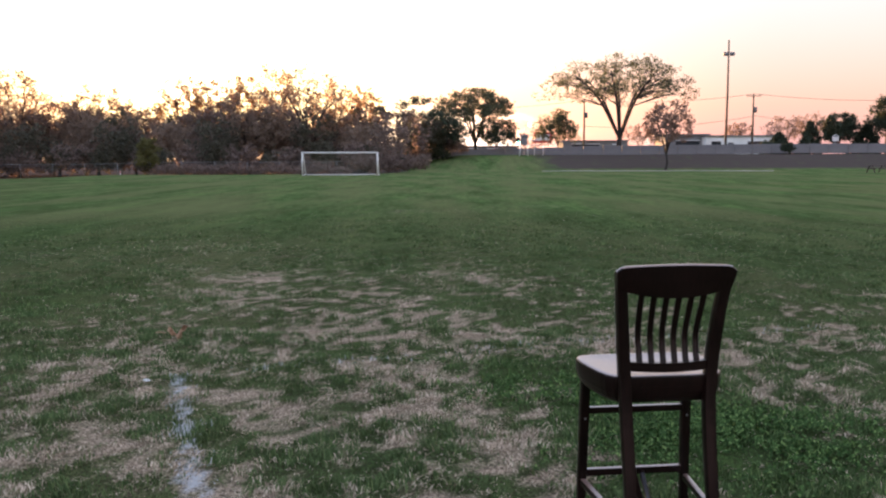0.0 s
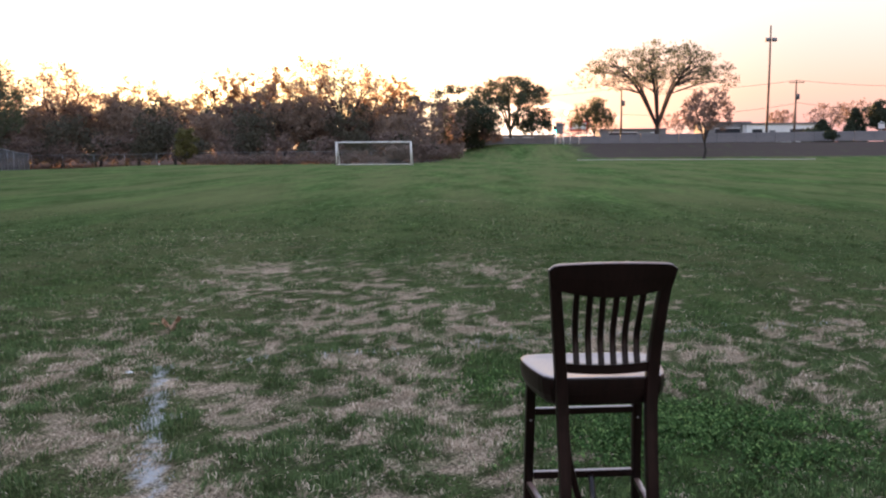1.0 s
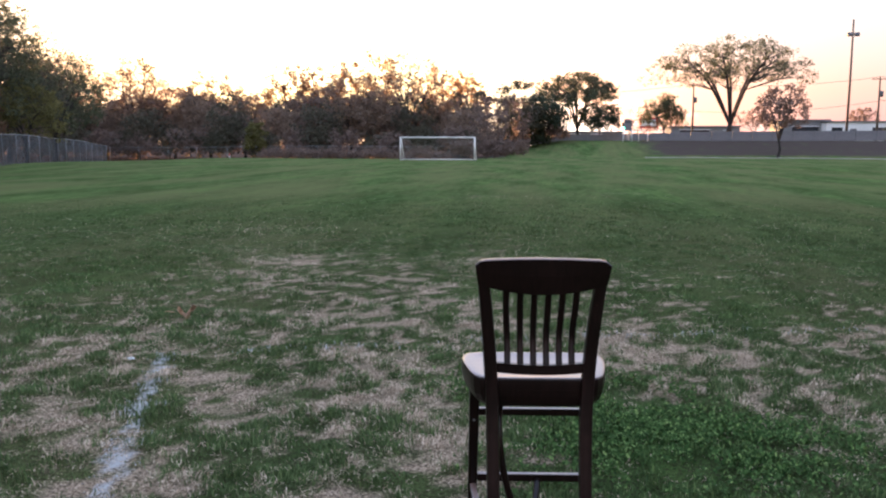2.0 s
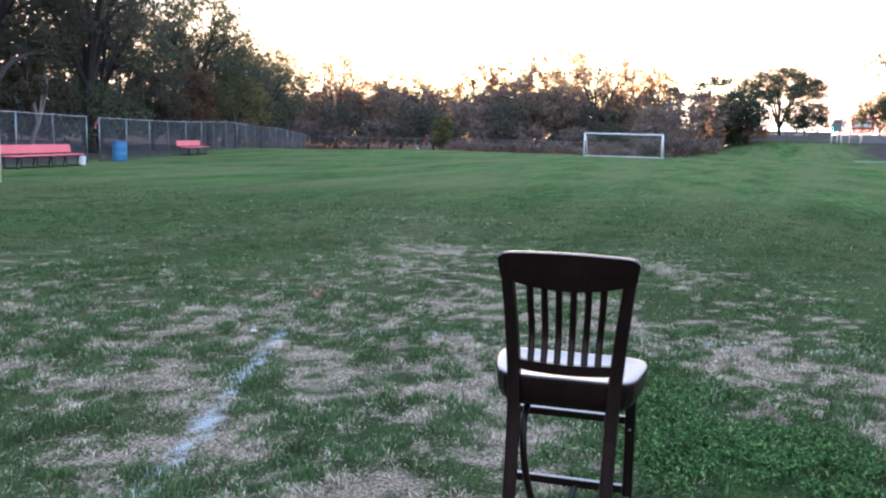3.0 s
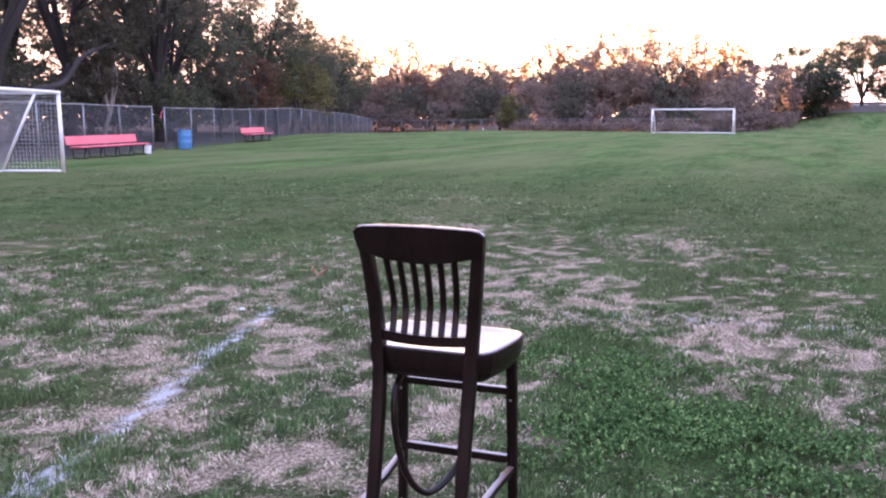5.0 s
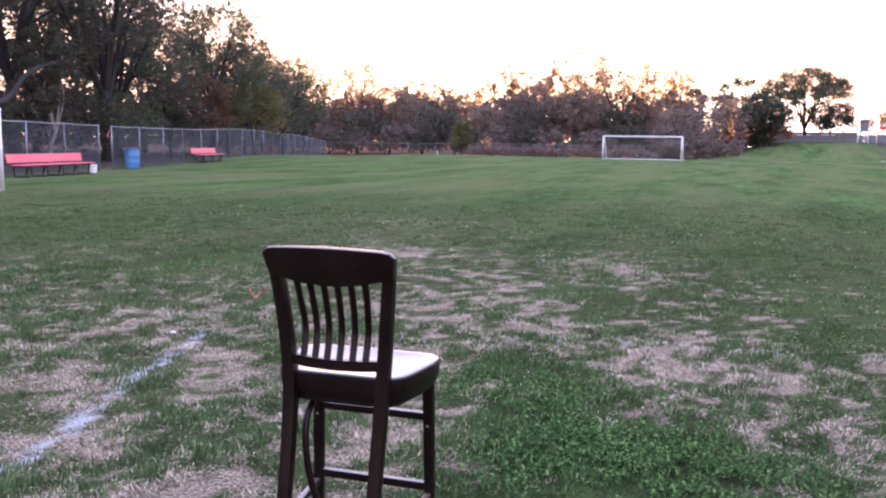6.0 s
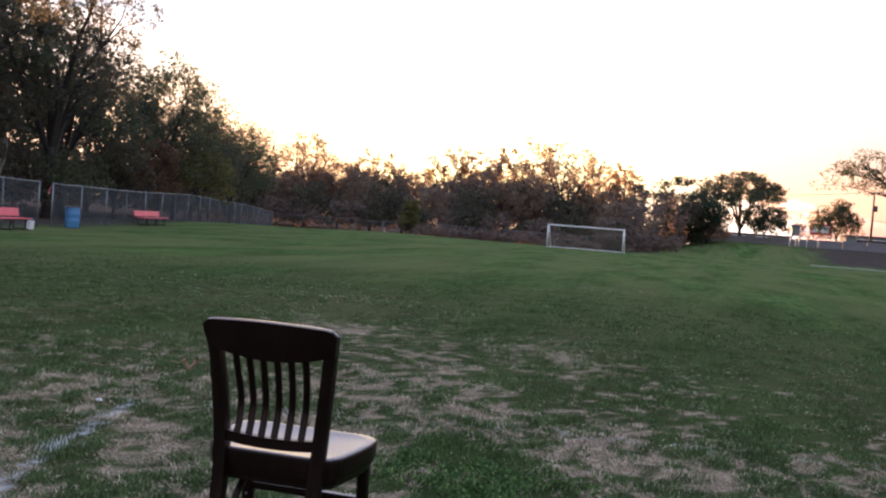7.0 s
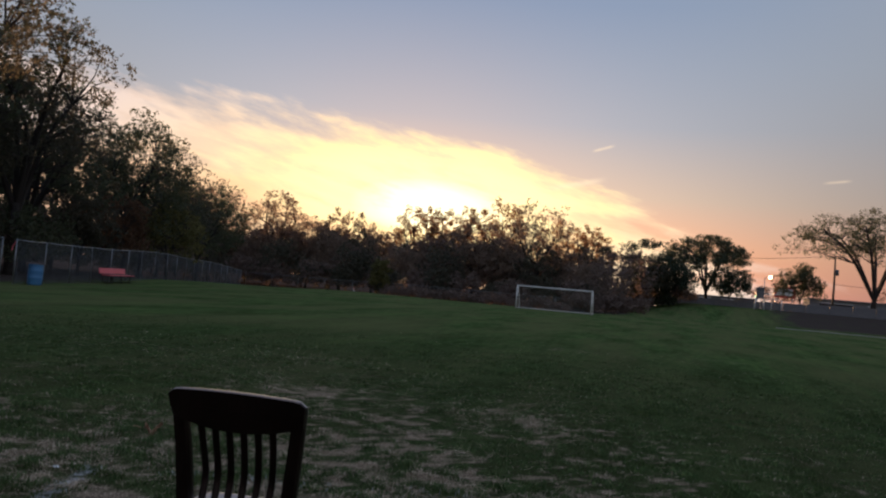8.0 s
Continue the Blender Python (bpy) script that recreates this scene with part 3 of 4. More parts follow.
    # bentwood brace that has come loose below the seat
    pts = curve_through([(-0.120, 0.02, 0.604), (-0.122, -0.085, 0.590), (-0.128, -0.150, 0.520), (-0.114, -0.172, 0.390), (-0.078, -0.165, 0.255),
                         (-0.030, -0.120, 0.178), (0.008, -0.02, 0.180), (0.030, 0.108, 0.228)], 6)
    part("bent_brace", tube(pts, 0.0118, 10), CHAIR, chair, "curved bentwood brace below the seat")
    return chair


build_chair()


# ---- goals ----
def net_lines(bm, corner, across, down, n, m, sag, r=0.003):
    """Cords of a net over the patch corner + u * across + v * down, sagging along `sag`."""
    corner, across, down, sag = Vector(corner), Vector(across), Vector(down), Vector(sag)

    def spot(u, v):
        return corner + across * u + down * v + sag * (16 * u * (1 - u) * v * (1 - v)) + Vector((noise.noise((u * 9, v * 9, n)), noise.noise((u * 9, 5, v * 9)), 0)) * 0.03

    for i in range(n + 1):
        sweep(bm, [spot(i / n, k / 6) for k in range(7)], r, 3, cap=False)
    for j in range(m + 1):
        sweep(bm, [spot(k / 14, j / m) for k in range(15)], r, 3, cap=False)


def goal(at, width, tall, deep, mesh, label, cord, posts=0.055, shelf=0.5):
    """A goal whose mouth faces local -y; origin at the foot of its first post."""
    g = thing("soccer_goal", at, label, "soccer goal", "soccer goals")
    for x in (0, width):
        part("post", tube([(x, 0, 0), (x, 0, tall)], posts, 12), GOAL_PAINT, g)
    part("crossbar", tube([(-posts, 0, tall), (width + posts, 0, tall)], posts, 12), GOAL_PAINT, g)
    for x in (0, width):
        part("top_bar", tube([(x, 0.04, tall), (x, shelf, tall - 0.02)], posts * 0.7, 10), GOAL_PAINT, g)
        part("side_bar", tube([(x, shelf, tall - 0.02), (x, deep, 0.05)], posts * 0.7, 10), GOAL_PAINT, g)
        part("ground_bar", tube([(x, 0.05, 0.05), (x, deep, 0.05)], posts * 0.7, 10), GOAL_PAINT, g)
    part("rear_ground_bar", tube([(0, deep, 0.05), (width, deep, 0.05)], posts * 0.7, 10), GOAL_PAINT, g)
    bm = bmesh.new()
    net_lines(bm, (0.03, shelf, tall - 0.05), (width - 0.06, 0, 0), (0, deep - shelf, -tall + 0.12), int(width / mesh), int(tall * 1.3 / mesh), (0, 0.15, -0.22), cord)
    net_lines(bm, (0.03, 0.06, tall - 0.03), (width - 0.06, 0, 0), (0, shelf - 0.06, -0.02), int(width / mesh), 3, (0, 0, -0.05), cord)
    part("net", bm, NET_CORD, g, "white cord net, sagging")
    for x in (0, width):
        bm = bmesh.new()
        n = int(deep / mesh)
        for i in range(n + 1):
            y = deep * i / n
            z = tall if y < shelf else tall * (deep - y) / (deep - shelf)
            if z > 0.1:
                sweep(bm, [(x + 0.03 * math.sin(i + q), y + 0.02, z * (1 - q / 4)) for q in range(5)], cord, 3, cap=False)
        for j in range(int(tall / mesh)):
            z = j * mesh + 0.06
            reach = shelf + (deep - shelf) * (1 - z / tall)
            sweep(bm, [(x + 0.02 * math.sin(q * 2 + j), reach * q / 4 + 0.02, z) for q in range(5)], cord, 3, cap=False)
        part("side_net", bm, NET_CORD, g)
    return g


def on(x, y, rz=0, lift=0.0):
    return pose(x, y, ground_z(x, y) + lift, 0, 0, rz)


goal(on(-13.45, 78.3, 0), 7.25, 2.2, 1.9, 0.16, "white metal soccer goal with thin net at the far end", 0.004, 0.07)
goal(on(-12.95, 8.85, 115.5), 7.3, 2.06, 1.6, 0.10, "white steel soccer goal with a torn sagging net", 0.0031, 0.05, 0.6)


# ---- chain-link fences ----
def chain_link(points, tall, label, spacing=3.05, gap=0.055, wire=0.0034):
    """Posts, top rails and a wire panel for each bay along the line of points (x, y)."""
    f = thing("chain_link_fence", Matrix(), label, "fence", "fences")
    pts = [Vector((*p, 0)) for p in points]
    post_mesh = tube([(0, 0, -0.05), (0, 0, tall + 0.03)], 0.026, 8)
    pm = bpy.data.meshes.new("post")
    post_mesh.to_mesh(pm)
    post_mesh.free()
    pm.materials.append(STEEL)
    stations = []
    for p, q in zip(pts, pts[1:]):
        n = max(1, round((q - p).length / spacing))
        stations += [p.lerp(q, i / n) for i in range(n)]
    stations.append(pts[-1])
    stations = [(s.x, s.y, ground_z(s.x, s.y)) for s in stations]
    for k, s in enumerate(stations):
        o = part("post", pm, None, f)
        o.location = s
        o.rotation_euler = (radians(1.5 * math.sin(k * 2.3)), radians(1.2 * math.sin(k * 1.7)), 0)
    for p, q in zip(stations, stations[1:]):
        p, q = Vector(p), Vector(q)
        part("top_rail", tube([p + Vector((0, 0, tall)), (p + q) / 2 + Vector((0, 0, tall - 0.015)), q + Vector((0, 0, tall))], 0.021, 6), STEEL, f)
        # diagonal wires both ways, as thin four-sided bars
        length = (q - p).length
        along, out = (q - p) / length, (q - p).cross(Vector((0, 0, 1))).normalized()
        vs, fs = [], []
        for way in (1, -1):
            start = -tall
            while start < length:
                a0, a1 = start, start + tall
                t0, t1 = max(0.0, -a0 / tall), min(1.0, (length - a0) / tall)
                if t1 > t0:
                    ends = []
                    for t in (t0, t1):
                        z = t * tall if way > 0 else tall - t * tall
                        ends.append(p + along * (a0 + t * tall) + Vector((0, 0, z)))
                    side = (ends[1] - ends[0]).cross(out).normalized() * wire
                    o3 = out * wire
                    b0 = len(vs)
                    for c in ends:
                        vs += [c + side, c + o3, c - side]
                    fs += [(b0, b0 + 1, b0 + 4, b0 + 3), (b0 + 1, b0 + 2, b0 + 5, b0 + 4), (b0 + 2, b0, b0 + 3, b0 + 5)]
                start += gap
        part("wire_mesh", np_mesh("wire_mesh", [tuple(v) for v in vs], fs, WIRE), None, f)
    return f


chain_link([(-24.54, 27.71), (-29.17, 39.27), (-37.4, 59.8), (-46.5, 82.6)], 1.86, "grey galvanised chain-link fence along the field", 3.1)
chain_link([(-19.9, 15.9), (-24.05, 26.5)], 1.88, "grey galvanised chain-link fence behind the long bench", 2.9)
chain_link([(-56, 100), (-44, 100), (-20, 100), (-6, 101)], 1.75, "grey chain-link fence in front of the far woods", 4.0, 0.09, 0.003)


# ---- benches, drum, small things by the fence ----
def bench(at, length, frames, label):
    b = thing("bench", at, label, "bench", "red benches")
    part("backrest", box((length, 0.045, 0.30), (length / 2, -0.20, 0.64), Matrix.Rotation(radians(10), 3, "X"), 0.008), RED_BOARD, b)
    for y in (0.10, 0.31):
        part("seat_plank", box((length, 0.19, 0.045), (length / 2 + 0.05, y, 0.43), bevel=0.008), RED_BOARD, b)
    for i in range(frames):
        x = length * (i + 0.35) / (frames - 0.3)
        bm = bmesh.new()
        sweep(bm, [(x, -0.235, 0.76), (x, -0.17, 0.40), (x, -0.13, 0.03), (x, 0.42, 0.03)], 0.03, 6)
        sweep(bm, [(x, -0.17, 0.385), (x, 0.40, 0.385)], 0.027, 6)
        sweep(bm, [(x, 0.34, 0.385), (x, 0.26, 0.03)], 0.027, 6)
        part("leg_frame", bm, BLACK_IRON, b, "black iron leg frame")
    return b


bench(on(-22.3, 24.1, -75.5), 4.25, 5, "long red plank bench with black iron legs by the fence")
bench(on(-28.75, 40.3, -72.0), 3.7, 3, "short red plank bench with black iron legs by the fence")


def drum(at):
    d = thing("trash_drum", at, "blue plastic drum used as a trash barrel by the fence", "trash barrel")
    bm = bmesh.new()
    prof = [(0.27, 0.0), (0.285, 0.02), (0.29, 0.12), (0.30, 0.28), (0.307, 0.30), (0.30, 0.32), (0.30, 0.58), (0.307, 0.60), (0.30, 0.62), (0.292, 0.80), (0.298, 0.86), (0.298, 0.90), (0.28, 0.90), (0.275, 0.80), (0.26, 0.1)]
    rings = [[bm.verts.new((r * math.cos(2 * math.pi * k / 24), r * math.sin(2 * math.pi * k / 24), z)) for k in range(24)] for r, z in prof]
    for a1, b1 in zip(rings, rings[1:]):
        for k in range(24):
            bm.faces.new((a1[k], a1[(k + 1) % 24], b1[(k + 1) % 24], b1[k])).smooth = True
    bm.faces.new(rings[0][::-1])
    bm.faces.new(rings[-1])
    part("barrel", bm, BLUE_DRUM, d)
    part("liner", tube([(0.302 * math.cos(k * math.pi / 12), 0.302 * math.sin(k * math.pi / 12), 0.89 + 0.012 * math.sin(k * 2.1)) for k in range(25)], 0.014, 6), ROOF, d, "dark bag rim folded over the edge")
    return d


drum(on(-24.55, 28.9))
bk = thing("bucket", on(-22.6, 24.75), "small white plastic bucket at the end of the bench", "bucket")
bm = bmesh.new()
bmesh.ops.create_cone(bm, cap_ends=True, segments=20, radius1=0.12, radius2=0.145, depth=0.33, matrix=Matrix.Translation((0, 0, 0.165)))
part("pail", bm, WHITE_PAINT, bk)
part("handle", tube([(0.145 * math.cos(t), 0.03, 0.31 + 0.11 * math.sin(t)) for t in np.linspace(0, math.pi, 9)], 0.006, 6), STEEL, bk)
rb = thing("marker_ribbon", on(-24.54, 27.66), "short strip of red ribbon tied to a fence post", "ribbon")
bm = bmesh.new()
sweep(bm, [(0.04, -0.04, 1.80), (-0.05, -0.06, 1.62), (-0.10, -0.05, 1.52), (-0.09, -0.07, 1.40)], 0.03, 6, flat=0.25)
part("strip", bm, RED_BOARD, rb)


# ---- trees ----
# how a crown is filled: where it begins, its puffs, their size and flatness, leaves in each, twigs in each
CROWNS = {"full": (0.12, 56, 0.28, 0.85, 160, 0), "lacy": (0.22, 62, 0.18, 1.5, 84, 4), "vase": (0.36, 130, 0.15, 0.72, 150, 3),
          "flat": (0.36, 60, 0.22, 0.6, 120, 2), "conifer": (0.03, 54, 0.30, 0.55, 110, 0), "shrub": (0.0, 30, 0.38, 0.85, 90, 0)}


def crown_puffs(style, tall, wide, rs, count, lobe):
    """Centres and radii of the leafy puffs that make up an uneven crown."""
    low = CROWNS[style][0]
    golden = math.pi * (3 - math.sqrt(5))
    out, drift = [], rs.uniform(0, 6.3)
    for k in range(count):
        f = (k + 0.5) / count
        ang = k * golden + drift + rs.normal(0, 0.25)
        if style == "conifer":
            z, reach = low + 0.95 * (1 - low) * f ** 1.2, wide * (1 - f ** 1.2) ** 0.8 * rs.uniform(0.5, 0.95)
            size = lobe * (1.1 - 0.7 * f)
        elif style == "flat":
            tier = k % 4
            z, reach = low + (0.93 - low) * (tier / 3) + rs.normal(0, 0.035), wide * (0.95, 1.0, 0.9, 0.75)[tier] * math.sqrt(rs.uniform(0.05, 1)) * 0.86
            size = lobe * rs.uniform(0.75, 1.1)
        else:
            # over a dome, with some puffs inside it
            up = 1 - 1.55 * f if style != "vase" else 1 - 1.12 * f
            inner = rs.uniform(0.78, 1.0) if k % 4 else rs.uniform(0.25, 0.7)
            swell = 1 + 0.16 * math.sin(3 * ang + drift) + 0.12 * math.sin(5 * ang - 2 * drift)
            reach = (wide * 1.06 - lobe * 0.5) * math.sqrt(max(0.0, 1 - abs(up) ** 2.4)) * inner * swell
            mid = 0.5 + 0.5 * low if style != "vase" else 0.62
            z = mid + up * inner * (1 - mid) * 0.97 * (1 + 0.10 * math.sin(2 * ang + drift))
            size = lobe * rs.uniform(0.6, 1.25)
            if style == "lacy" and up > 0.2:
                size *= 0.8
        out.append((math.cos(ang) * reach, math.sin(ang) * reach, max(0.12, min(z * tall, tall - size * 0.25)), size))
    return np.array(out)


def tree(name, x, y, tall, wide, leaf, label, style="full", seed=1, amount=1.0, leaf_size=0.22, bark=None, lean=0.0, group="trees", limbs=(), fine=1.0):
    """A tapered trunk whose limbs reach the leafy puffs of its crown."""
    rs = np.random.RandomState(seed)
    tall *= 1.05
    t = thing(name, on(x, y, 0, -0.05), label, "tree" if style != "shrub" else "bush", group)
    low, count, lobe, flat, per, twigs = CROWNS[style]
    count, lobe, per = int(count * fine), lobe * wide / fine ** 0.5, max(6, int(per * amount))
    puffs = crown_puffs(style, tall, wide, rs, count, lobe)
    fork = {"full": 0.26, "vase": 0.20, "lacy": 0.24, "flat": 0.5, "conifer": 0.9, "shrub": 0.04}[style]
    r0 = 0.05 if style == "shrub" else max(0.06, tall * (0.027 if style == "vase" else 0.018))
    bm = bmesh.new()
    top = Vector((lean * tall * 0.3, 0, tall * fork))
    bend = Vector((rs.normal(0, 0.015) * tall, rs.normal(0, 0.015) * tall, 0))
    sweep(bm, [(0, 0, 0), (0, 0, tall * 0.02), top * 0.5 + bend, top], [r0 * 1.5, r0 * 1.15, r0 * 0.95, r0 * (0.75 if style != "conifer" else 0.15)], 9)
    # main limbs, each to its own share of the puffs, and a branch to every puff
    mains = {"full": 6, "vase": 7, "lacy": 6, "flat": 5, "conifer": 0, "shrub": 4}[style]
    ang = np.arctan2(puffs[:, 1], puffs[:, 0])
    share = ((ang + math.pi) / (2 * math.pi) * mains + rs.uniform(0, 1)).astype(int) % max(mains, 1)
    for k in range(mains):
        mine = puffs[share == k]
        if len(mine) == 0:
            continue
        goal_at = Vector(mine[:, :3].mean(0))
        goal_at.z = min(goal_at.z * 1.08, tall * 0.9)
        start = top * rs.uniform(0.8, 1.0)
        rise = 0.45 if style != "flat" else 0.2
        bow = start.lerp(goal_at, 0.45) + Vector((0, 0, (goal_at - start).length * rise * 0.35)) + Vector(rs.normal(0, 0.02 * tall, 3))
        way = curve_through([start, bow, goal_at], 4)
        if style != "shrub":
            sweep(bm, way, [r0 * (0.6 - 0.4 * q / len(way)) for q in range(len(way))], 6, cap=False)
        if style in ("full", "shrub") and leaf_size > 0.14:
            continue
        for px, py, pz, ps in mine:
            end = Vector((px, py, pz))
            q = min(range(1, len(way)), key=lambda i: (way[i] - end).length + max(0.0, way[i].z - end.z) * 2)
            q = max(2, q - 1)
            knee = way[q].lerp(end, 0.5) + Vector((rs.normal(0, 0.1), rs.normal(0, 0.1), 0.08)) * (end - way[q]).length
            sweep(bm, [way[q], knee, end], [r0 * 0.2, r0 * 0.12, r0 * 0.05], 4, cap=False)
            for j in range(twigs):
                d = Vector(rs.normal(0, 1, 3))
                d.z = abs(d.z) + 0.5 if style == "lacy" else d.z * 0.6 + 0.2
                sweep(bm, [end, end + d.normalized() * ps * 1.15], [r0 * 0.05, r0 * 0.025], 3, cap=False)
    for path, r in limbs:
        path = curve_through(path, 4)
        sweep(bm, path, [r * (1 - 0.65 * k / len(path)) for k in range(len(path))], 7)
        more = [(*p, lobe * 0.8) for p in path[len(path) * 2 // 3:]]
        puffs = np.vstack([puffs, more])
    bmesh.ops.recalc_face_normals(bm, faces=bm.faces)
    part("trunk", bm, bark or BARK, t)
    # leaves: thick towards the rim of each puff, in small sprays
    n = len(puffs)
    sprays = max(3, per // 6)
    d = rs.normal(0, 1, (n, sprays, 3))
    d /= np.linalg.norm(d, axis=2)[:, :, None]
    d[:, :, 2] = d[:, :, 2] * 0.85 + 0.12
    spots = puffs[:, None, :3] + d * (puffs[:, None, 3:] * rs.uniform(0.25, 1.0, (n, sprays, 1)) ** 0.5) * np.array([1, 1, flat])
    c = np.repeat(spots.reshape(-1, 3), 6, 0)
    c = c + rs.normal(0, 1, c.shape) * leaf_size * np.array([0.9, 0.9, 0.7])
    c[:, 2] = np.maximum(c[:, 2], 0.12)
    a3 = rs.normal(0, 1, c.shape)
    a3 /= np.linalg.norm(a3, axis=1)[:, None]
    b3 = np.cross(a3, rs.normal(0, 1, c.shape))
    b3 /= np.linalg.norm(b3, axis=1)[:, None]
    s = leaf_size * rs.uniform(0.55, 1.25, (len(c), 1))
    v = np.stack([c - a3 * s, c + b3 * s * 0.5, c + a3 * s, c - b3 * s * 0.5], 1).reshape(-1, 3)
    part("crown", np_mesh("crown", v, np.arange(len(v)).reshape(-1, 4), leaf), None, t)
    return t


# woods along the fence
near_wood = [(-35.5, 32.0, 17.5, 6.5, "lacy", 1.7), (-34.0, 37.0, 15.0, 4.8, "full", 1.2), (-39.0, 43.0, 13.0, 5.3, "full", 1.2),
             (-40.5, 54.5, 12.3, 5.2, "full", 1.3), (-44.5, 62.0, 12.5, 5.5, "full", 1.1), (-48.0, 76.0, 10.5, 5.0, "full", 1.0), (-41.5, 33.0, 18.0, 7.0, "full", 1.2), (-47.0, 50.0, 14.0, 6.5, "full", 1.2)]
for k, (x, y, h, w, st, am) in enumerate(near_wood):
    tree("oak_tree", x, y, h, w, (LEAF_GREEN, LEAF_DULL, LEAF_GREEN)[k % 3], "tall dark green autumn oak tree behind the fence", st, 11 + k, am * 1.1, 0.105, group="woods by the fence", fine=1.4)
tree("oak_tree", -31.0, 23.8, 16.5, 6.5, LEAF_DULL, "many-stemmed spreading oak with a long low limb behind the fence", "lacy", 9, 2.6, 0.10, group="woods by the fence", fine=1.3,
     limbs=[([(0.3, 0.3, 2.2), (1.7, 1.3, 2.6), (1.0, 3.4, 3.1), (0.3, 5.2, 4.4), (-1.2, 9.0, 5.5), (-1.8, 11.5, 6.6)], 0.17), ([(0, 0, 0.3), (0.9, -0.6, 4.0), (1.2, -1.4, 9.0), (1.0, -2.2, 13.5)], 0.27),
            ([(0, 0.2, 0.3), (-0.4, 1.4, 4.5), (-0.6, 3.2, 8.5), (-0.4, 4.6, 12.5)], 0.24), ([(0, 0.2, 2.5), (0.4, 1.8, 6.0), (0.2, 3.6, 8.0), (0.0, 6.0, 9.5)], 0.2)])
tree("maple_tree", -37.0, 49.0, 5.6, 2.4, LEAF_RUSSET, "small rust-coloured maple tree behind the fence", "full", 41, 0.9, 0.10, group="woods by the fence")
tree("maple_tree", -38.5, 57.5, 6.0, 3.0, LEAF_GOLD, "small yellow-green maple tree behind the fence", "full", 42, 0.9, 0.10, group="woods by the fence")
tree("maple_tree", -35.5, 44.0, 5.0, 2.0, LEAF_DULL, "small dull brown maple tree behind the fence", "full", 43, 0.7, 0.10, group="woods by the fence")
tree("birch_tree", -32.2, 31.2, 6.5, 1.4, LEAF_DULL, "slender pale-barked tree behind the fence", "full", 44, 1.2, 0.09, BIRCH, 0.3, group="woods by the fence")
for k in range(20):
    f = k / 19
    x, y = -27.5 - 28 * f + 2.5 * math.sin(k * 2.7), 17 + 70 * f
    tree("understorey_bush", x - 4, y, 4.2 + 1.3 * math.sin(k * 1.9), 2.9, (LEAF_DULL, LEAF_GREEN, LEAF_BRUSH)[k % 3], "dark tangled bush under the trees behind the fence", "shrub", 60 + k, 0.9, 0.13, group="understorey bushes")

for k, (x, y) in enumerate([(-34, 17), (-36, 23), (-38, 28), (-36.0, 34.5), (-35.0, 38.5), (-40, 19), (-41, 25), (-41, 32), (-43, 14), (-37.5, 12.5)]):
    tree("holly_bush", x, y, (6.6, 6.8, 6.2, 4.4, 4.0, 7.6, 8.0, 7.6, 8.0, 7.0)[k], 3.0 if k < 5 else 4.0, (LEAF_GREEN, LEAF_DULL)[k % 2], "tall dull brown-green bush under the trees", "shrub", 85 + k, 1.9, 0.11, group="understorey bushes")

# deeper in the woods by the fence
for k, (x, y, h, w) in enumerate([(-47.0, 22.0, 13.0, 6.0), (-52.0, 38.0, 15.0, 7.0), (-57.0, 52.0, 15.0, 7.0), (-58.0, 66.0, 13.0, 6.5), (-56.0, 80.0, 12.0, 6.0), (-60.0, 94.0, 11.5, 5.5)]):
    tree("oak_tree", x, y, h, w, (LEAF_DULL, LEAF_GREEN)[k % 2], "tall dark autumn oak deep in the woods", "full", 400 + k, 0.9, 0.18, group="woods by the fence", fine=1.2)

for k in range(11):
    tree("thicket_bush", -53.0 - 1.2 * k + 1.5 * math.sin(k * 2.3), 2 + 7.5 * k, 6.0 + 0.8 * math.sin(k * 1.7), 4.8, (LEAF_GREEN, LEAF_DULL)[k % 2], "dark dense thicket deep in the woods by the fence", "shrub", 480 + k, 0.75, 0.25, group="thickets")

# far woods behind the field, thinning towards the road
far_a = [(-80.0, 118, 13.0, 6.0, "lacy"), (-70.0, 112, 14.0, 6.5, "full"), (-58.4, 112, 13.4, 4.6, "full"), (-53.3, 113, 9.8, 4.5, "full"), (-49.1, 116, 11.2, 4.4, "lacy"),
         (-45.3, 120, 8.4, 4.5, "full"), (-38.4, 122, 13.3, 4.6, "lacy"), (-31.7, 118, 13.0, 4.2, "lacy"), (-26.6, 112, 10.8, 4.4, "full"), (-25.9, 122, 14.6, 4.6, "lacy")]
far_b = [(-17.6, 110, 13.4, 5.0, "full"), (-15.2, 118, 12.2, 4.4, "lacy"), (-11.6, 124, 12.3, 3.4, "lacy"), (-4.3, 130, 10.8, 4.6, "flat"), (5.2, 128, 11.0, 6.2, "vase"),
         (8.6, 127, 6.4, 3.4, "full"), (-0.7, 122, 6.0, 3.6, "full"), (18.8, 132, 7.9, 3.3, "full"), (28.0, 128, 15.6, 10.5, "vase"), (28.6, 103.5, 8.6, 3.0, "lacy")]
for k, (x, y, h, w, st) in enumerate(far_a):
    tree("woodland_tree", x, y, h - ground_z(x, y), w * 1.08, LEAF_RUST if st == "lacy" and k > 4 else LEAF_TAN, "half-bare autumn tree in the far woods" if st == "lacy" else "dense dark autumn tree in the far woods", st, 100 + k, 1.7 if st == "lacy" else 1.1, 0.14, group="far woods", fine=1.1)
names = ["woodland_tree", "woodland_tree", "woodland_tree", "pine_tree", "shade_tree", "shade_tree", "woodland_tree", "shade_tree", "elm_tree", "bare_tree"]
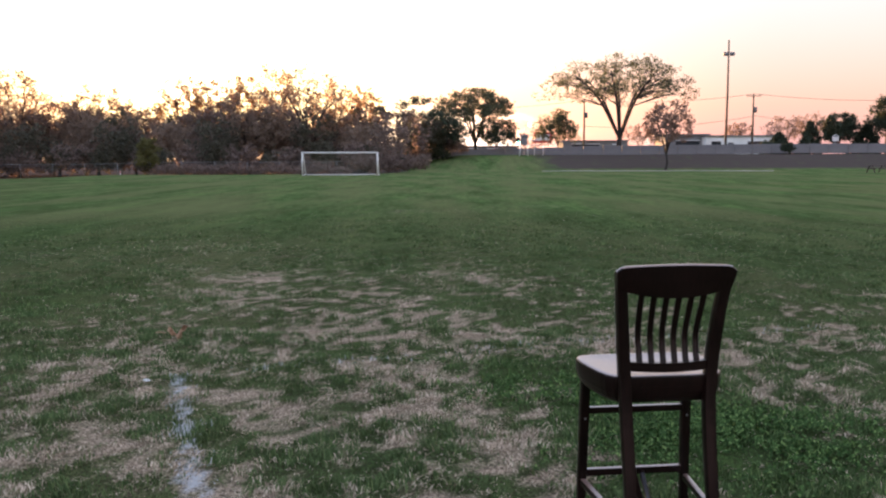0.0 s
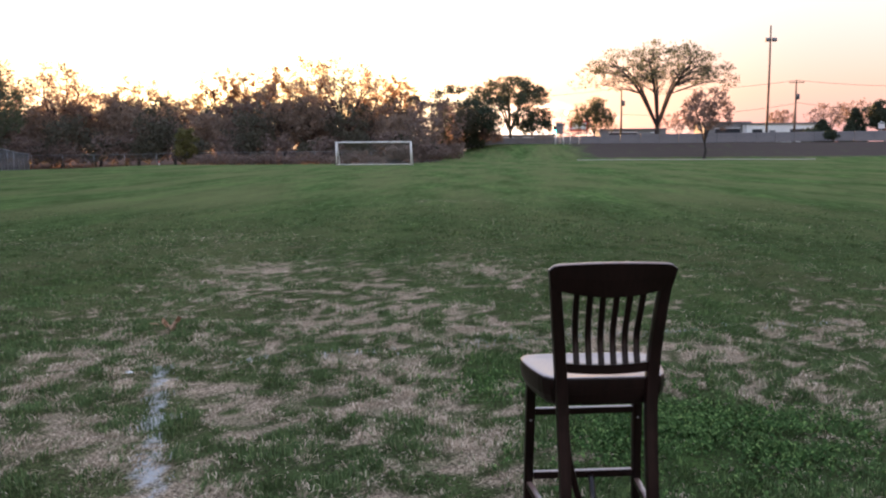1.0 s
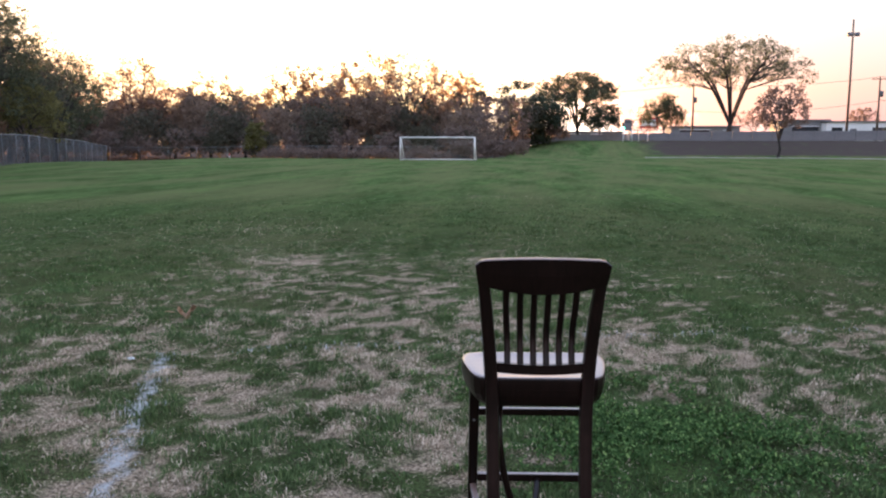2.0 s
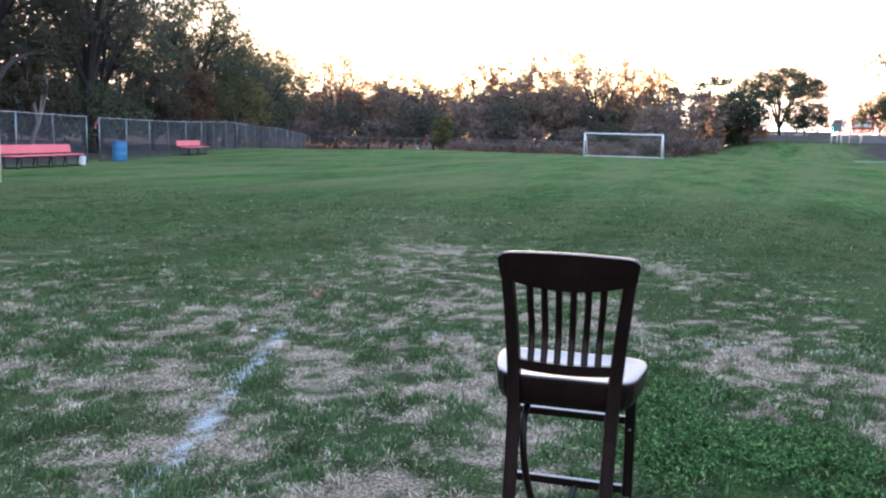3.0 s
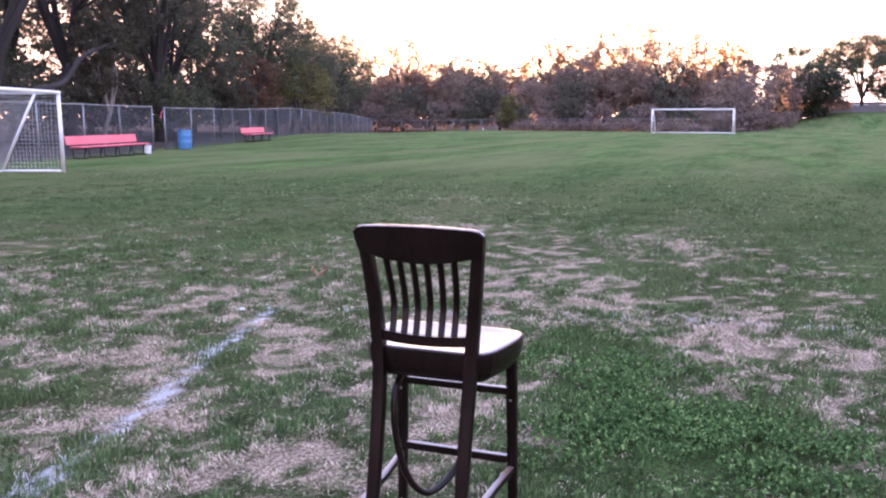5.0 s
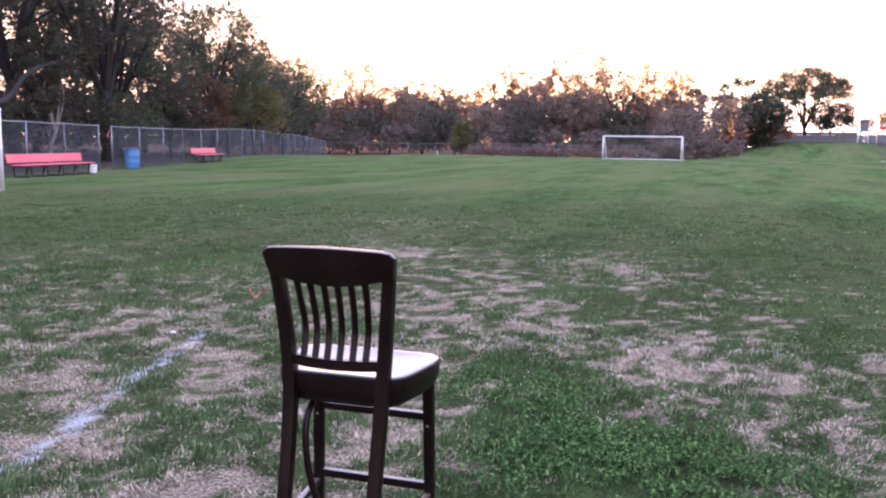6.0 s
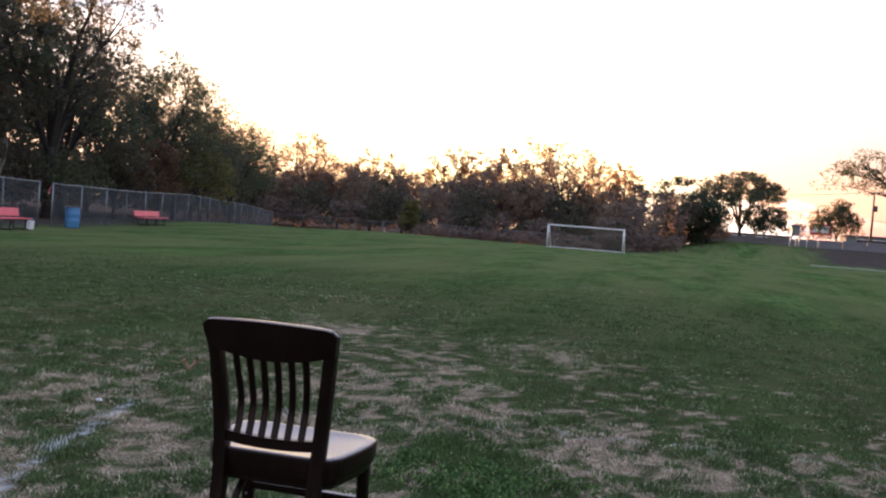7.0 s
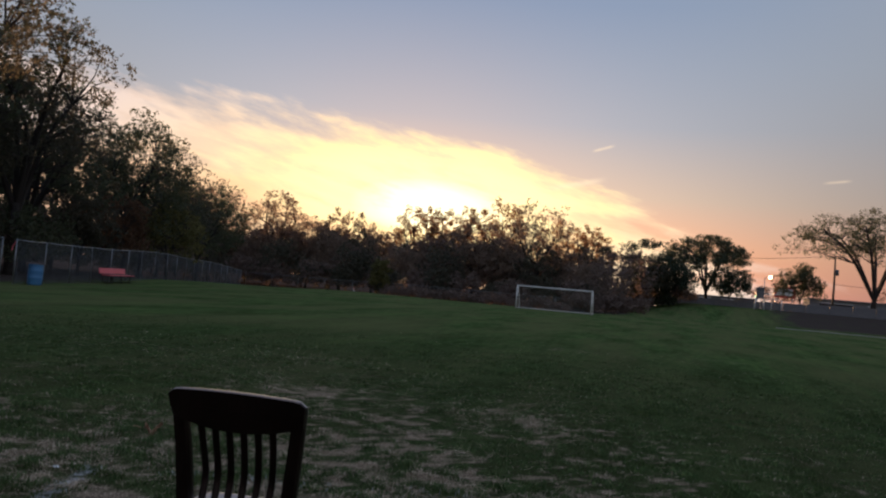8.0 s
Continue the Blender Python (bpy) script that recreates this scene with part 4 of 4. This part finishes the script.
for k, (x, y, h, w, st) in enumerate(far_b):
    lf = (LEAF_TAN, LEAF_RUST, LEAF_RUST, LEAF_PINE, LEAF_GREEN, LEAF_PINE, LEAF_PINE, LEAF_GREEN, LEAF_GREEN, LEAF_BRUSH)[k]
    lab = {"flat": "flat-topped dark pine tree behind the field", "vase": "broad spreading shade tree with bare lower limbs", "lacy": "thin half-bare autumn tree", "full": "dense rounded dark tree behind the field"}[st]
    tree(names[k], x, y, h - ground_z(x, y) * (0.5 if x > 0 else 1), w, lf, lab, st, 130 + k, 1.0, 0.13 if st == "vase" else 0.14, group="far trees")
for k in range(26):
    x = -84 + 3.1 * k + 1.2 * math.sin(k * 3.1)
    tree("thicket_bush", x, 107 + 2.5 * math.sin(k * 1.7) + (4 if k % 2 else 0), 7.6 + 1.2 * math.sin(k * 2.3), 3.4, (LEAF_TAN, LEAF_BRUSH, LEAF_DULL, LEAF_TAN)[k % 4], "dark dense thicket at the edge of the far woods", "shrub", 160 + k, 0.85, 0.22, group="thickets")
for k in range(17):
    x = -84 + 4.5 * k + 1.0 * math.sin(k * 2.1)
    tree("woodland_tree", x, 117 + 2.0 * math.sin(k * 1.3), 8.7 + 0.9 * math.sin(k * 2.9), 3.6, (LEAF_TAN, LEAF_DULL, LEAF_BRUSH)[k % 3], "dense dark autumn tree in the far woods", "full", 420 + k, 0.6, 0.2, group="far woods")
for k in range(16):
    tree("thicket_bush", -92 + 5.2 * k, 127 + 1.5 * math.sin(k * 1.9), 6.2 + 0.8 * math.sin(k * 2.7), 3.7, LEAF_BRUSH, "dark dense thicket deep in the far woods", "shrub", 450 + k, 0.7, 0.26, group="thickets")
for k in range(18):
    tree("scrub_bush", -66 + 3.4 * k + math.sin(k * 4.0), 103.5 + 0.8 * math.sin(k * 2.6), 3.5 + 0.5 * math.sin(k * 1.3), 2.7, (LEAF_BRUSH, LEAF_DULL)[k % 2], "low dark scrub behind the far fence", "shrub", 300 + k, 0.75, 0.2, group="scrub")
tree("shade_tree", 0.8, 119, 7.4, 3.8, LEAF_PINE, "dense rounded dark tree behind the field", "full", 290, 1.0, 0.15, group="far trees")
tree("shade_tree", -2.8, 117, 6.8, 3.4, LEAF_DULL, "dense rounded dull brown tree behind the field", "full", 291, 1.0, 0.15, group="far trees")
# loose bushes by the far fence
tree("cypress_bush", -35.8, 98.8, 4.8, 1.25, LEAF_GOLD, "pale yellow-green upright bush in front of the far fence", "shrub", 201, 0.8, 0.16, group="field bushes")
tree("bramble_bush", -6.2, 93.0, 6.0, 2.2, LEAF_BRUSH, "brown leafless bush behind the goal", "shrub", 202, 0.7, 0.16, group="field bushes")
for k in range(5):
    tree("verge_bush", -8 + 2.5 * k, 119 + math.sin(k * 2.2), 2.6 + 0.7 * math.sin(k * 1.7) - 0.08 * k, 1.8, (LEAF_BRUSH, LEAF_PINE)[k % 2], "low dark bush on the verge below the road", "shrub", 330 + k, 0.5, 0.18, group="verge bushes")
for k, x in enumerate((-8.6, -6.6, -4.6, -3.0)):
    tree("hedge_bush", x, 90.5, 1.9, 1.5, LEAF_BRUSH, "low brown hedge bush beside the goal", "shrub", 210 + k, 0.8, 0.12, group="low hedge")
for k in range(9):
    tree("weed_clump", -33 + 2.6 * k, 97.5 + math.sin(k * 2.0), 1.25 + 0.3 * math.sin(k * 3.0), 1.7, LEAF_BRUSH, "low brown weeds along the far fence", "shrub", 220 + k, 0.7, 0.12, group="weeds")
# evergreens by the road
for k, (x, y, h, w) in enumerate([(62.0, 137, 7.0, 2.6), (66.5, 136, 8.0, 2.8), (70.5, 135, 6.5, 3.0), (73.0, 132, 10.5, 4.0), (58.0, 140, 5.2, 3.0), (55.5, 138, 3.4, 2.2)]):
    tree("juniper_tree", x, y, h - 1.6, w, LEAF_PINE, "dark evergreen juniper beside the road", "conifer" if k % 2 == 0 else "full", 240 + k, 1.5, 0.17, group="junipers")
for k, (x, y, h, w) in enumerate([(72.0, 170, 8.0, 4.5), (80.0, 175, 8.5, 5.0), (65.5, 180, 7.0, 3.0), (20.0, 175, 5.0, 5.0), (44.0, 180, 6.5, 4.5)]):
    tree("bare_tree", x, y, h, w, LEAF_BRUSH, "distant grey leafless tree across the road", "lacy", 260 + k, 0.6, 0.15, group="distant trees")
tree("roadside_bush", 52.5, 123.5, 1.6, 1.0, LEAF_PINE, "small dark bush in front of the roadside wall", "shrub", 270, 0.8, 0.12, group="field bushes")


# ---- road wall, buildings, poles ----
def wall_run(points, tall, thick):
    w = thing("roadside_wall", Matrix(), "long grey concrete wall along the road", "wall", kind="structure")
    rs = np.random.RandomState(5)
    for p, q in zip(points, points[1:]):
        p, q = Vector(p), Vector(q)
        n = round((q - p).length / 3.0)
        for i in range(n):
            a1, b1 = p.lerp(q, i / n), p.lerp(q, (i + 1) / n)
            c = (a1 + b1) / 2
            ang = math.atan2((q - p).y, (q - p).x)
            L = (b1 - a1).length
            o = part("wall_panel", box((L - 0.04, thick, tall + rs.uniform(-0.03, 0.03)), (0, 0, 0), None, 0.03), CONCRETE, w)
            o.matrix_basis = Matrix.Translation((c.x, c.y, c.z + tall / 2)) @ Matrix.Rotation(ang, 4, "Z")
    return w


wall_run([(-22, 130, 0.2), (-2.5, 126, 1.4), (25, 126, 2.1), (54, 126, 2.3), (92, 124, 2.3)], 1.45, 0.3)

kb = thing("kerb", Matrix(), "pale low concrete kerb at the foot of the bank", "kerb", kind="structure")
for k in range(12):
    f = k / 12
    x, y = 13.5 + 27 * f, 100 - 4 * f
    o = part("kerb_stone", box((2.25, 0.30, 0.11), (0, 0, 0), None, 0.02), PALE_STONE, kb)
    o.matrix_basis = pose(x, y, ground_z(x, y) + 0.04, 0, 0, -8.5)


def building(at, size, wall, label, openings=()):
    b = thing("roadside_building", at, label, "building", "buildings along the road")
    w, d, h = size
    part("wall", box((w, d, h), (0, 0, h / 2), None, 0.03), wall, b)
    part("roof", box((w + 0.5, d + 0.5, 0.3), (0, 0, h + 0.15), None, 0.04), ROOF, b)
    for kind, x, z, ww, hh in openings:
        o = part(kind, box((ww, 0.16, hh), (x, -d / 2 - 0.03, z), None, 0.01), DARK_GLASS if kind == "window" else ROOF, b)
        part("frame", box((ww + 0.25, 0.1, 0.12), (x, -d / 2 - 0.08, z + hh / 2 + 0.06)), WHITE_PAINT, o)
    return b


building(pose(62.5, 172, 2.4, 0, 0, 0), (16, 9, 3.6), WHITE_PAINT, "low white flat-roofed building across the road", [("door", -3.0, 1.2, 1.2, 2.4), ("window", 2.5, 2.0, 4.0, 1.3), ("window", -6, 2.0, 2.0, 1.3)])
building(pose(51.5, 175, 2.2, 0, 0, 0), (9, 9, 4.2), CONCRETE, "grey low building with a sloping porch across the road", [("window", 0, 2.6, 5.0, 1.0)])
building(pose(31.0, 168, 2.2, 0, 0, 0), (13, 8, 2.8), CONCRETE, "low grey building behind the trees across the road", [("window", -2.0, 1.8, 5.5, 1.0), ("door", 4, 1.1, 1.1, 2.2)])
building(pose(2.0, 165, 2.0, 0, 0, 0), (26, 8, 1.9), CONCRETE, "long low grey building far behind the trees", [("window", k * 4.0 - 8, 1.2, 2.0, 0.8) for k in range(5)])
building(pose(-15.0, 128, -0.4, 0, 0, 10), (6, 6, 6.4), ROOF, "small blue-grey house hidden behind the goal's trees", [("window", 0, 4.2, 1.2, 1.2)])


def utility_pole(at, tall, arms, label, lights=False):
    p = thing("utility_pole", at, label, "utility pole", "poles along the road")
    part("pole", tube([(0, 0, 0), (0.05, 0, tall * 0.5), (0.0, 0, tall)], [0.22, 0.18, 0.13], 10), POLE_WOOD, p)
    for z, w in arms:
        part("crossarm", box((w, 0.14, 0.14), (0, -0.14, z), None, 0.015), POLE_WOOD, p)
        for s in (-0.45, -0.2, 0.2, 0.45):
            part("insulator", tube([(s * w, -0.14, z + 0.06), (s * w, -0.14, z + 0.24)], [0.05, 0.035], 8), DARK_GLASS, p)
    if lights:
        for s in (-1, 1):
            part("floodlight", box((0.75, 0.45, 0.5), (s * 0.55, -0.25, tall - 2.3), Matrix.Rotation(radians(-25), 3, "X"), 0.06), ROOF, p, "grey floodlight housing")
    else:
        part("transformer", tube([(0.4, -0.05, tall - 3.4), (0.4, -0.05, tall - 2.4)], 0.28, 12), ROOF, p, "grey can transformer")
    return p


utility_pole(on(47.8, 137, 0, -0.1), 19.0, [], "tall wooden floodlight pole beside the road", True)
utility_pole(on(57.2, 150, 0, -0.1), 11.2, [(10.8, 2.6)], "wooden utility pole with crossarm and transformer")
utility_pole(on(83.0, 152, 0, -0.1), 9.0, [(8.6, 2.0)], "wooden utility pole with crossarm and transformer")
utility_pole(on(26.5, 152, 0, -0.1), 10.4, [(10.0, 2.0)], "wooden utility pole with crossarm and transformer")
for n3, (p, q) in enumerate([((57.2, 149.9, 13.3), (95.0, 149.9, 12.6)), ((57.2, 149.9, 13.3), (26.5, 151.9, 12.5)), ((57.2, 149.9, 9.2), (26.5, 151.9, 7.6)),
                             ((26.5, 151.9, 12.5), (-4.0, 153, 11.4)), ((57.2, 149.9, 9.4), (83.0, 151.9, 8.6))]):
    p, q = Vector(p), Vector(q)
    pts = [p.lerp(q, t) + Vector((0, 0, -0.9 * 4 * t * (1 - t))) for t in np.linspace(0, 1, 13)]
    ob = part("overhead_cable", tube(pts, 0.035, 5), CABLE)
    tagged(ob, "thin black overhead cable strung between the poles", "cable", "overhead cables")


def stand(at):
    """A white slatted stand with a hooded box on top."""
    s = thing("announcer_stand", at, "white wooden raised stand with a small hut at the roadside", "stand")
    for x in (-0.5, 0.5):
        for y in (-0.4, 0.4):
            part("leg", tube([(x * 1.25, y, 0), (x, y, 1.6)], 0.07, 6), WHITE_PAINT, s)
    part("hut", box((0.95, 0.9, 1.15), (0, 0, 2.1), None, 0.03), CONCRETE, s)
    part("hood", box((1.05, 1.0, 0.42), (0, 0, 2.88), None, 0.12), ROOF, s)
    part("table", box((2.0, 0.8, 0.09), (1.6, 0, 1.55), None, 0.02), WHITE_PAINT, s)
    part("rail", box((1.8, 0.05, 0.10), (1.5, -0.38, 2.25), None, 0.015), WHITE_PAINT, s)
    for x in (1.6, 2.9):
        part("table_leg", tube([(x, 0, 0), (x, 0, 1.5)], 0.06, 6), WHITE_PAINT, s)
    return s


stand(pose(12.3, 122.0, ground_z(12.3, 122.0) - 0.05))
sg = thing("traffic_signal", pose(15.5, 165, 2.2), "traffic signal post showing a green light", "traffic light")
part("post", tube([(0, 0, 0), (0, 0, 2.2)], 0.09, 8), ROOF, sg)
part("housing", box((0.6, 0.4, 1.7), (0, 0, 2.9), None, 0.05), BLACK_IRON, sg)
bm = bmesh.new()
bmesh.ops.create_uvsphere(bm, u_segments=14, v_segments=8, radius=0.36, matrix=Matrix.Translation((0, -0.2, 2.55)))
part("lens", bm, GREEN_LIGHT, sg, "glowing green signal lens")
sl = thing("street_lamp", pose(15.3, 150, 2.2), "street lamp with a glowing warm head", "street lamp")
part("post", tube([(0, 0, 0), (0, 0, 5.6)], [0.10, 0.06], 8), STEEL, sl)
part("arm", tube([(0, 0, 5.5), (0.5, 0, 5.75), (0.9, 0, 5.75)], 0.04, 6), STEEL, sl)
bm = bmesh.new()
bmesh.ops.create_uvsphere(bm, u_segments=14, v_segments=8, radius=0.26, matrix=Matrix.Translation((0.9, 0, 5.68)))
part("lamp_head", bm, STREET_LIGHT, sl, "glowing lamp head")
rg = thing("road_sign", pose(18.6, 150, 2.2), "red-framed rectangular sign board on posts by the road", "sign")
part("board", box((3.4, 0.12, 1.9), (0, 0, 3.3), None, 0.03), RED_SIGN, rg)
part("panel", box((2.5, 0.06, 1.15), (0, -0.08, 3.3), None, 0.02), WHITE_PAINT, rg)
for x in (-1.3, 1.3):
    part("post", tube([(x, 0.05, 0), (x, 0.05, 3.0)], 0.08, 6), STEEL, rg)

YELLOW_SIGN = weathered("yellow_sign_paint", (0.6, 0.42, 0.04), (0.8, 0.6, 0.07), 0.5)
ys = thing("warning_sign", pose(78.5, 140, 2.15), "yellow diamond warning sign on a post by the road", "sign")
part("post", tube([(0, 0.06, 0), (0, 0.06, 3.0)], 0.04, 6), STEEL, ys)
part("plate", box((0.8, 0.03, 0.8), (0, 0, 3.0), Matrix.Rotation(radians(45), 3, "Y"), 0.01), YELLOW_SIGN, ys)
ws = thing("notice_board", pose(64.4, 133, 2.15), "small white gabled notice board beyond the wall", "notice board")
part("post", tube([(0, 0.05, 0), (0, 0.05, 2.2)], 0.06, 6), STEEL, ws)
part("board", box((1.0, 0.08, 0.75), (0, 0, 2.5), None, 0.02), WHITE_PAINT, ws)
for s in (-1, 1):
    part("gable", box((0.72, 0.2, 0.06), (s * 0.28, 0, 3.02), Matrix.Rotation(radians(s * 35), 3, "Y"), 0.01), WHITE_PAINT, ws)
fm = thing("field_marker", on(-38.5, 97.0), "small white and red marker stake in front of the far fence", "marker")
part("stake", tube([(0, 0, 0), (0.03, 0, 0.85)], 0.05, 6), WHITE_PAINT, fm)
part("band", tube([(0.022, 0, 0.62), (0.03, 0, 0.80)], 0.056, 6), RED_BOARD, fm)
pk = thing("loose_plank", on(-33.4, 97.6, 4), "pale plank lying in front of the far fence", "plank")
part("board", box((2.2, 0.3, 0.12), (0, 0, 0.09), None, 0.01), WHITE_PAINT, pk)
for x in (-0.8, 0.8):
    part("block", box((0.2, 0.3, 0.08), (x, 0, 0.0)), POLE_WOOD, pk)

# picnic table out on the field
pt = thing("picnic_table", on(44.6, 83.0, 4), "dark wooden picnic table out on the field", "picnic table")
for k in range(5):
    part("top_plank", box((1.85, 0.14, 0.04), (0, -0.31 + 0.155 * k, 0.75), None, 0.006), POLE_WOOD, pt)
for s in (-1, 1):
    part("seat_plank", box((1.85, 0.26, 0.045), (0, s * 0.68, 0.44), None, 0.006), POLE_WOOD, pt)
    for x in (-0.65, 0.65):
        part("leg", tube([(x, s * 0.25, 0.72), (x, s * 0.72, 0.0)], 0.05, 6, square=True), POLE_WOOD, pt)
    part("cross_brace", box((0.05, 1.5, 0.1), (s * 0.65, 0, 0.39)), POLE_WOOD, pt)


# ---- small things in the grass ----
lf = thing("dry_leaf", on(-2.14, 6.65, 30, 0.04), "curled brown dead leaf on the grass", "leaf")
bm = bmesh.new()
rim = []
for k in range(20):
    ang = 2 * math.pi * k / 20
    r = 0.06 * (1 + 0.32 * math.cos(5 * ang)) * (1.15 if k < 3 or k > 17 else 1)
    rim.append(bm.verts.new((r * math.cos(ang), r * math.sin(ang), 0.04 * math.cos(2 * ang) + 0.025 + 0.02 * math.sin(5 * ang))))
mid = bm.verts.new((0, 0, 0.005))
for k in range(20):
    bm.faces.new((mid, rim[k], rim[(k + 1) % 20])).smooth = True
bmesh.ops.solidify(bm, geom=bm.faces[:], thickness=0.002)
part("blade", bm, DEAD_LEAF, lf)
part("stalk", tube([(-0.09, 0, 0.03), (-0.13, 0.01, 0.04), (-0.16, 0.03, 0.035)], 0.003, 5), DEAD_LEAF, lf)
lt = thing("paper_scrap", on(-1.90, 5.30, 15, 0.02), "small crumpled white paper scrap in the grass", "litter")
bm = bmesh.new()
bmesh.ops.create_icosphere(bm, subdivisions=2, radius=0.02)
for v in bm.verts:
    v.co = Vector((v.co.x * 1.3, v.co.y * 0.8, v.co.z * 0.45)) * (1 + 0.35 * noise.noise(v.co * 60))
part("scrap", bm, WHITE_PAINT, lt)


# ---- grass: blades over the near field, clover leaves in the lush patch ----
def grass(name, x0, x1, y0, y1, per, length, width, seed, label, fade, clump, jointed=True):
    rs = np.random.RandomState(seed)
    n = int((x1 - x0) * (y1 - y0) * per)
    x, y = rs.uniform(x0, x1, n), rs.uniform(y0, y1, n)
    # wedge of the field that opens away from the start of the walk
    keep = (x > 0.4 - 1.25 * y) & (x < 0.62 * (y + 0.6) + 1.0)
    x, y = x[keep], y[keep]
    tuft = tussocks(x, y, clump)
    keep = rs.rand(len(x)) < (0.36 + 0.74 * tuft) * (1 - step(np.hypot(x, y), fade[0], fade[1]))
    x, y, tuft = x[keep], y[keep], tuft[keep]
    dry, chalk, lush = turf_state(x, y)
    n = len(x)
    sere = (rs.rand(n) < 0.03 + 0.92 * step(dry + 0.22 * (0.5 - tuft), -0.12, 0.98)).astype(float)
    white = (rs.rand(n) < chalk * (0.10 + 0.62 * step(smooth_noise(x, y, 0.13, 5, 2), 0.42, 0.72))).astype(float)
    z = height(x, y) - 0.004 + 0.014 * tuft
    L = length * (1 - 0.75 * step(np.hypot(x, y), 12, 27)) * rs.uniform(0.5, 1.25, n) * (0.55 + 0.8 * tuft) * (1 - 0.12 * sere) * (1 - 0.2 * lush)
    # neighbours lean the same way, as mown and trodden grass does
    lie = 4 * math.pi * smooth_noise(x, y, clump * 1.6, 3, 2)
    ang = lie + rs.normal(0, 1.1, n)
    bend = rs.uniform(0.25, 1.0, n) + 0.75 * sere
    dirx, diry = np.cos(ang), np.sin(ang)
    wx, wy = -diry * width * 0.5, dirx * width * 0.5
    root = np.stack([x, y, z], 1)
    side = np.stack([wx, wy, np.zeros(n)], 1) * rs.uniform(0.7, 1.3, (n, 1)) * (1 - 0.25 * sere[:, None])
    m = root + np.stack([dirx * L * 0.28 * bend, diry * L * 0.28 * bend, L * (0.62 - 0.22 * bend)], 1)
    tip = root + np.stack([dirx * L * 0.75 * bend, diry * L * 0.75 * bend, L * np.clip(1.0 - 0.55 * bend, 0.12, 1)], 1)
    if jointed:
        v = np.stack([root - side, root + side, m + side * 0.8, m - side * 0.8, tip], 1).reshape(-1, 3)
        k = np.arange(n)[:, None] * 5
        f = np.concatenate([k + np.array([[0, 1, 2]]), k + np.array([[0, 2, 3]]), k + np.array([[3, 2, 4]])], 0)
    else:
        v = np.stack([root - side, root + side, tip], 1).reshape(-1, 3)
        f = np.arange(n * 3).reshape(-1, 3)
    me = np_mesh(name, v, f, BLADE)
    for key, val in (("dry", sere), ("chalk", white), ("lush", np.clip(lush + rs.normal(0, 0.12, n), 0, 1))):
        attribute(me, key, np.repeat(val, 5 if jointed else 3))
    return tagged(new(name, me), label, "grass", kind="stuff")


grass("grass_near", -5.6, 4.6, 1.9, 7.0, 6900, 0.042, 0.0046, 1, "short patchy green and straw grass blades of the near field", (90, 99), 0.15)
grass("grass_middle", -13.0, 10.0, 7.0, 13.0, 2500, 0.040, 0.0078, 2, "short patchy grass blades of the middle field", (90, 99), 0.2, False)
grass("grass_beyond", -26.0, 17.0, 13.0, 27.0, 480, 0.048, 0.018, 3, "short green grass tufts farther out on the field", (13, 28), 0.3, False)


def clover():
    rs = np.random.RandomState(9)
    n = 12000
    which = rs.randint(0, 4, n) == 0
    cx = np.where(which, 0.95, 1.55) + rs.normal(0, 0.45, n)
    cy = np.where(which, 5.1, 4.25) + rs.normal(0, 0.32, n)
    keep = smooth_noise(cx, cy, 0.35, 4, 3) > 0.50 + rs.normal(0, 0.05, n)
    cx, cy = cx[keep], cy[keep]
    n = len(cx)
    z = height(cx, cy) + rs.uniform(0.02, 0.052, n)
    vs = []
    size = rs.uniform(0.0035, 0.0072, n)
    a4 = rs.uniform(0, 2 * math.pi, n)
    tx, ty = rs.normal(0, 0.6, n), rs.normal(0, 0.6, n)
    for leaf in range(3):
        b4 = a4 + leaf * 2.094
        mx, my = cx + np.cos(b4) * size, cy + np.sin(b4) * size
        for q in range(4):
            c4 = b4 + q * math.pi / 2
            ox, oy = mx + np.cos(c4) * size - cx, my + np.sin(c4) * size - cy
            vs.append(np.stack([cx + ox, cy + oy, z + ox * tx + oy * ty], 1))
    v = np.stack(vs, 1).reshape(-1, 3)
    me = np_mesh("clover", v, np.arange(len(v)).reshape(-1, 4), BLADE)
    attribute(me, "lush", np.ones(len(v)))
    attribute(me, "dry", np.zeros(len(v)))
    attribute(me, "chalk", np.zeros(len(v)))
    tagged(new("clover", me), "bright green clover leaves growing in the turf", "clover", kind="stuff")


clover()
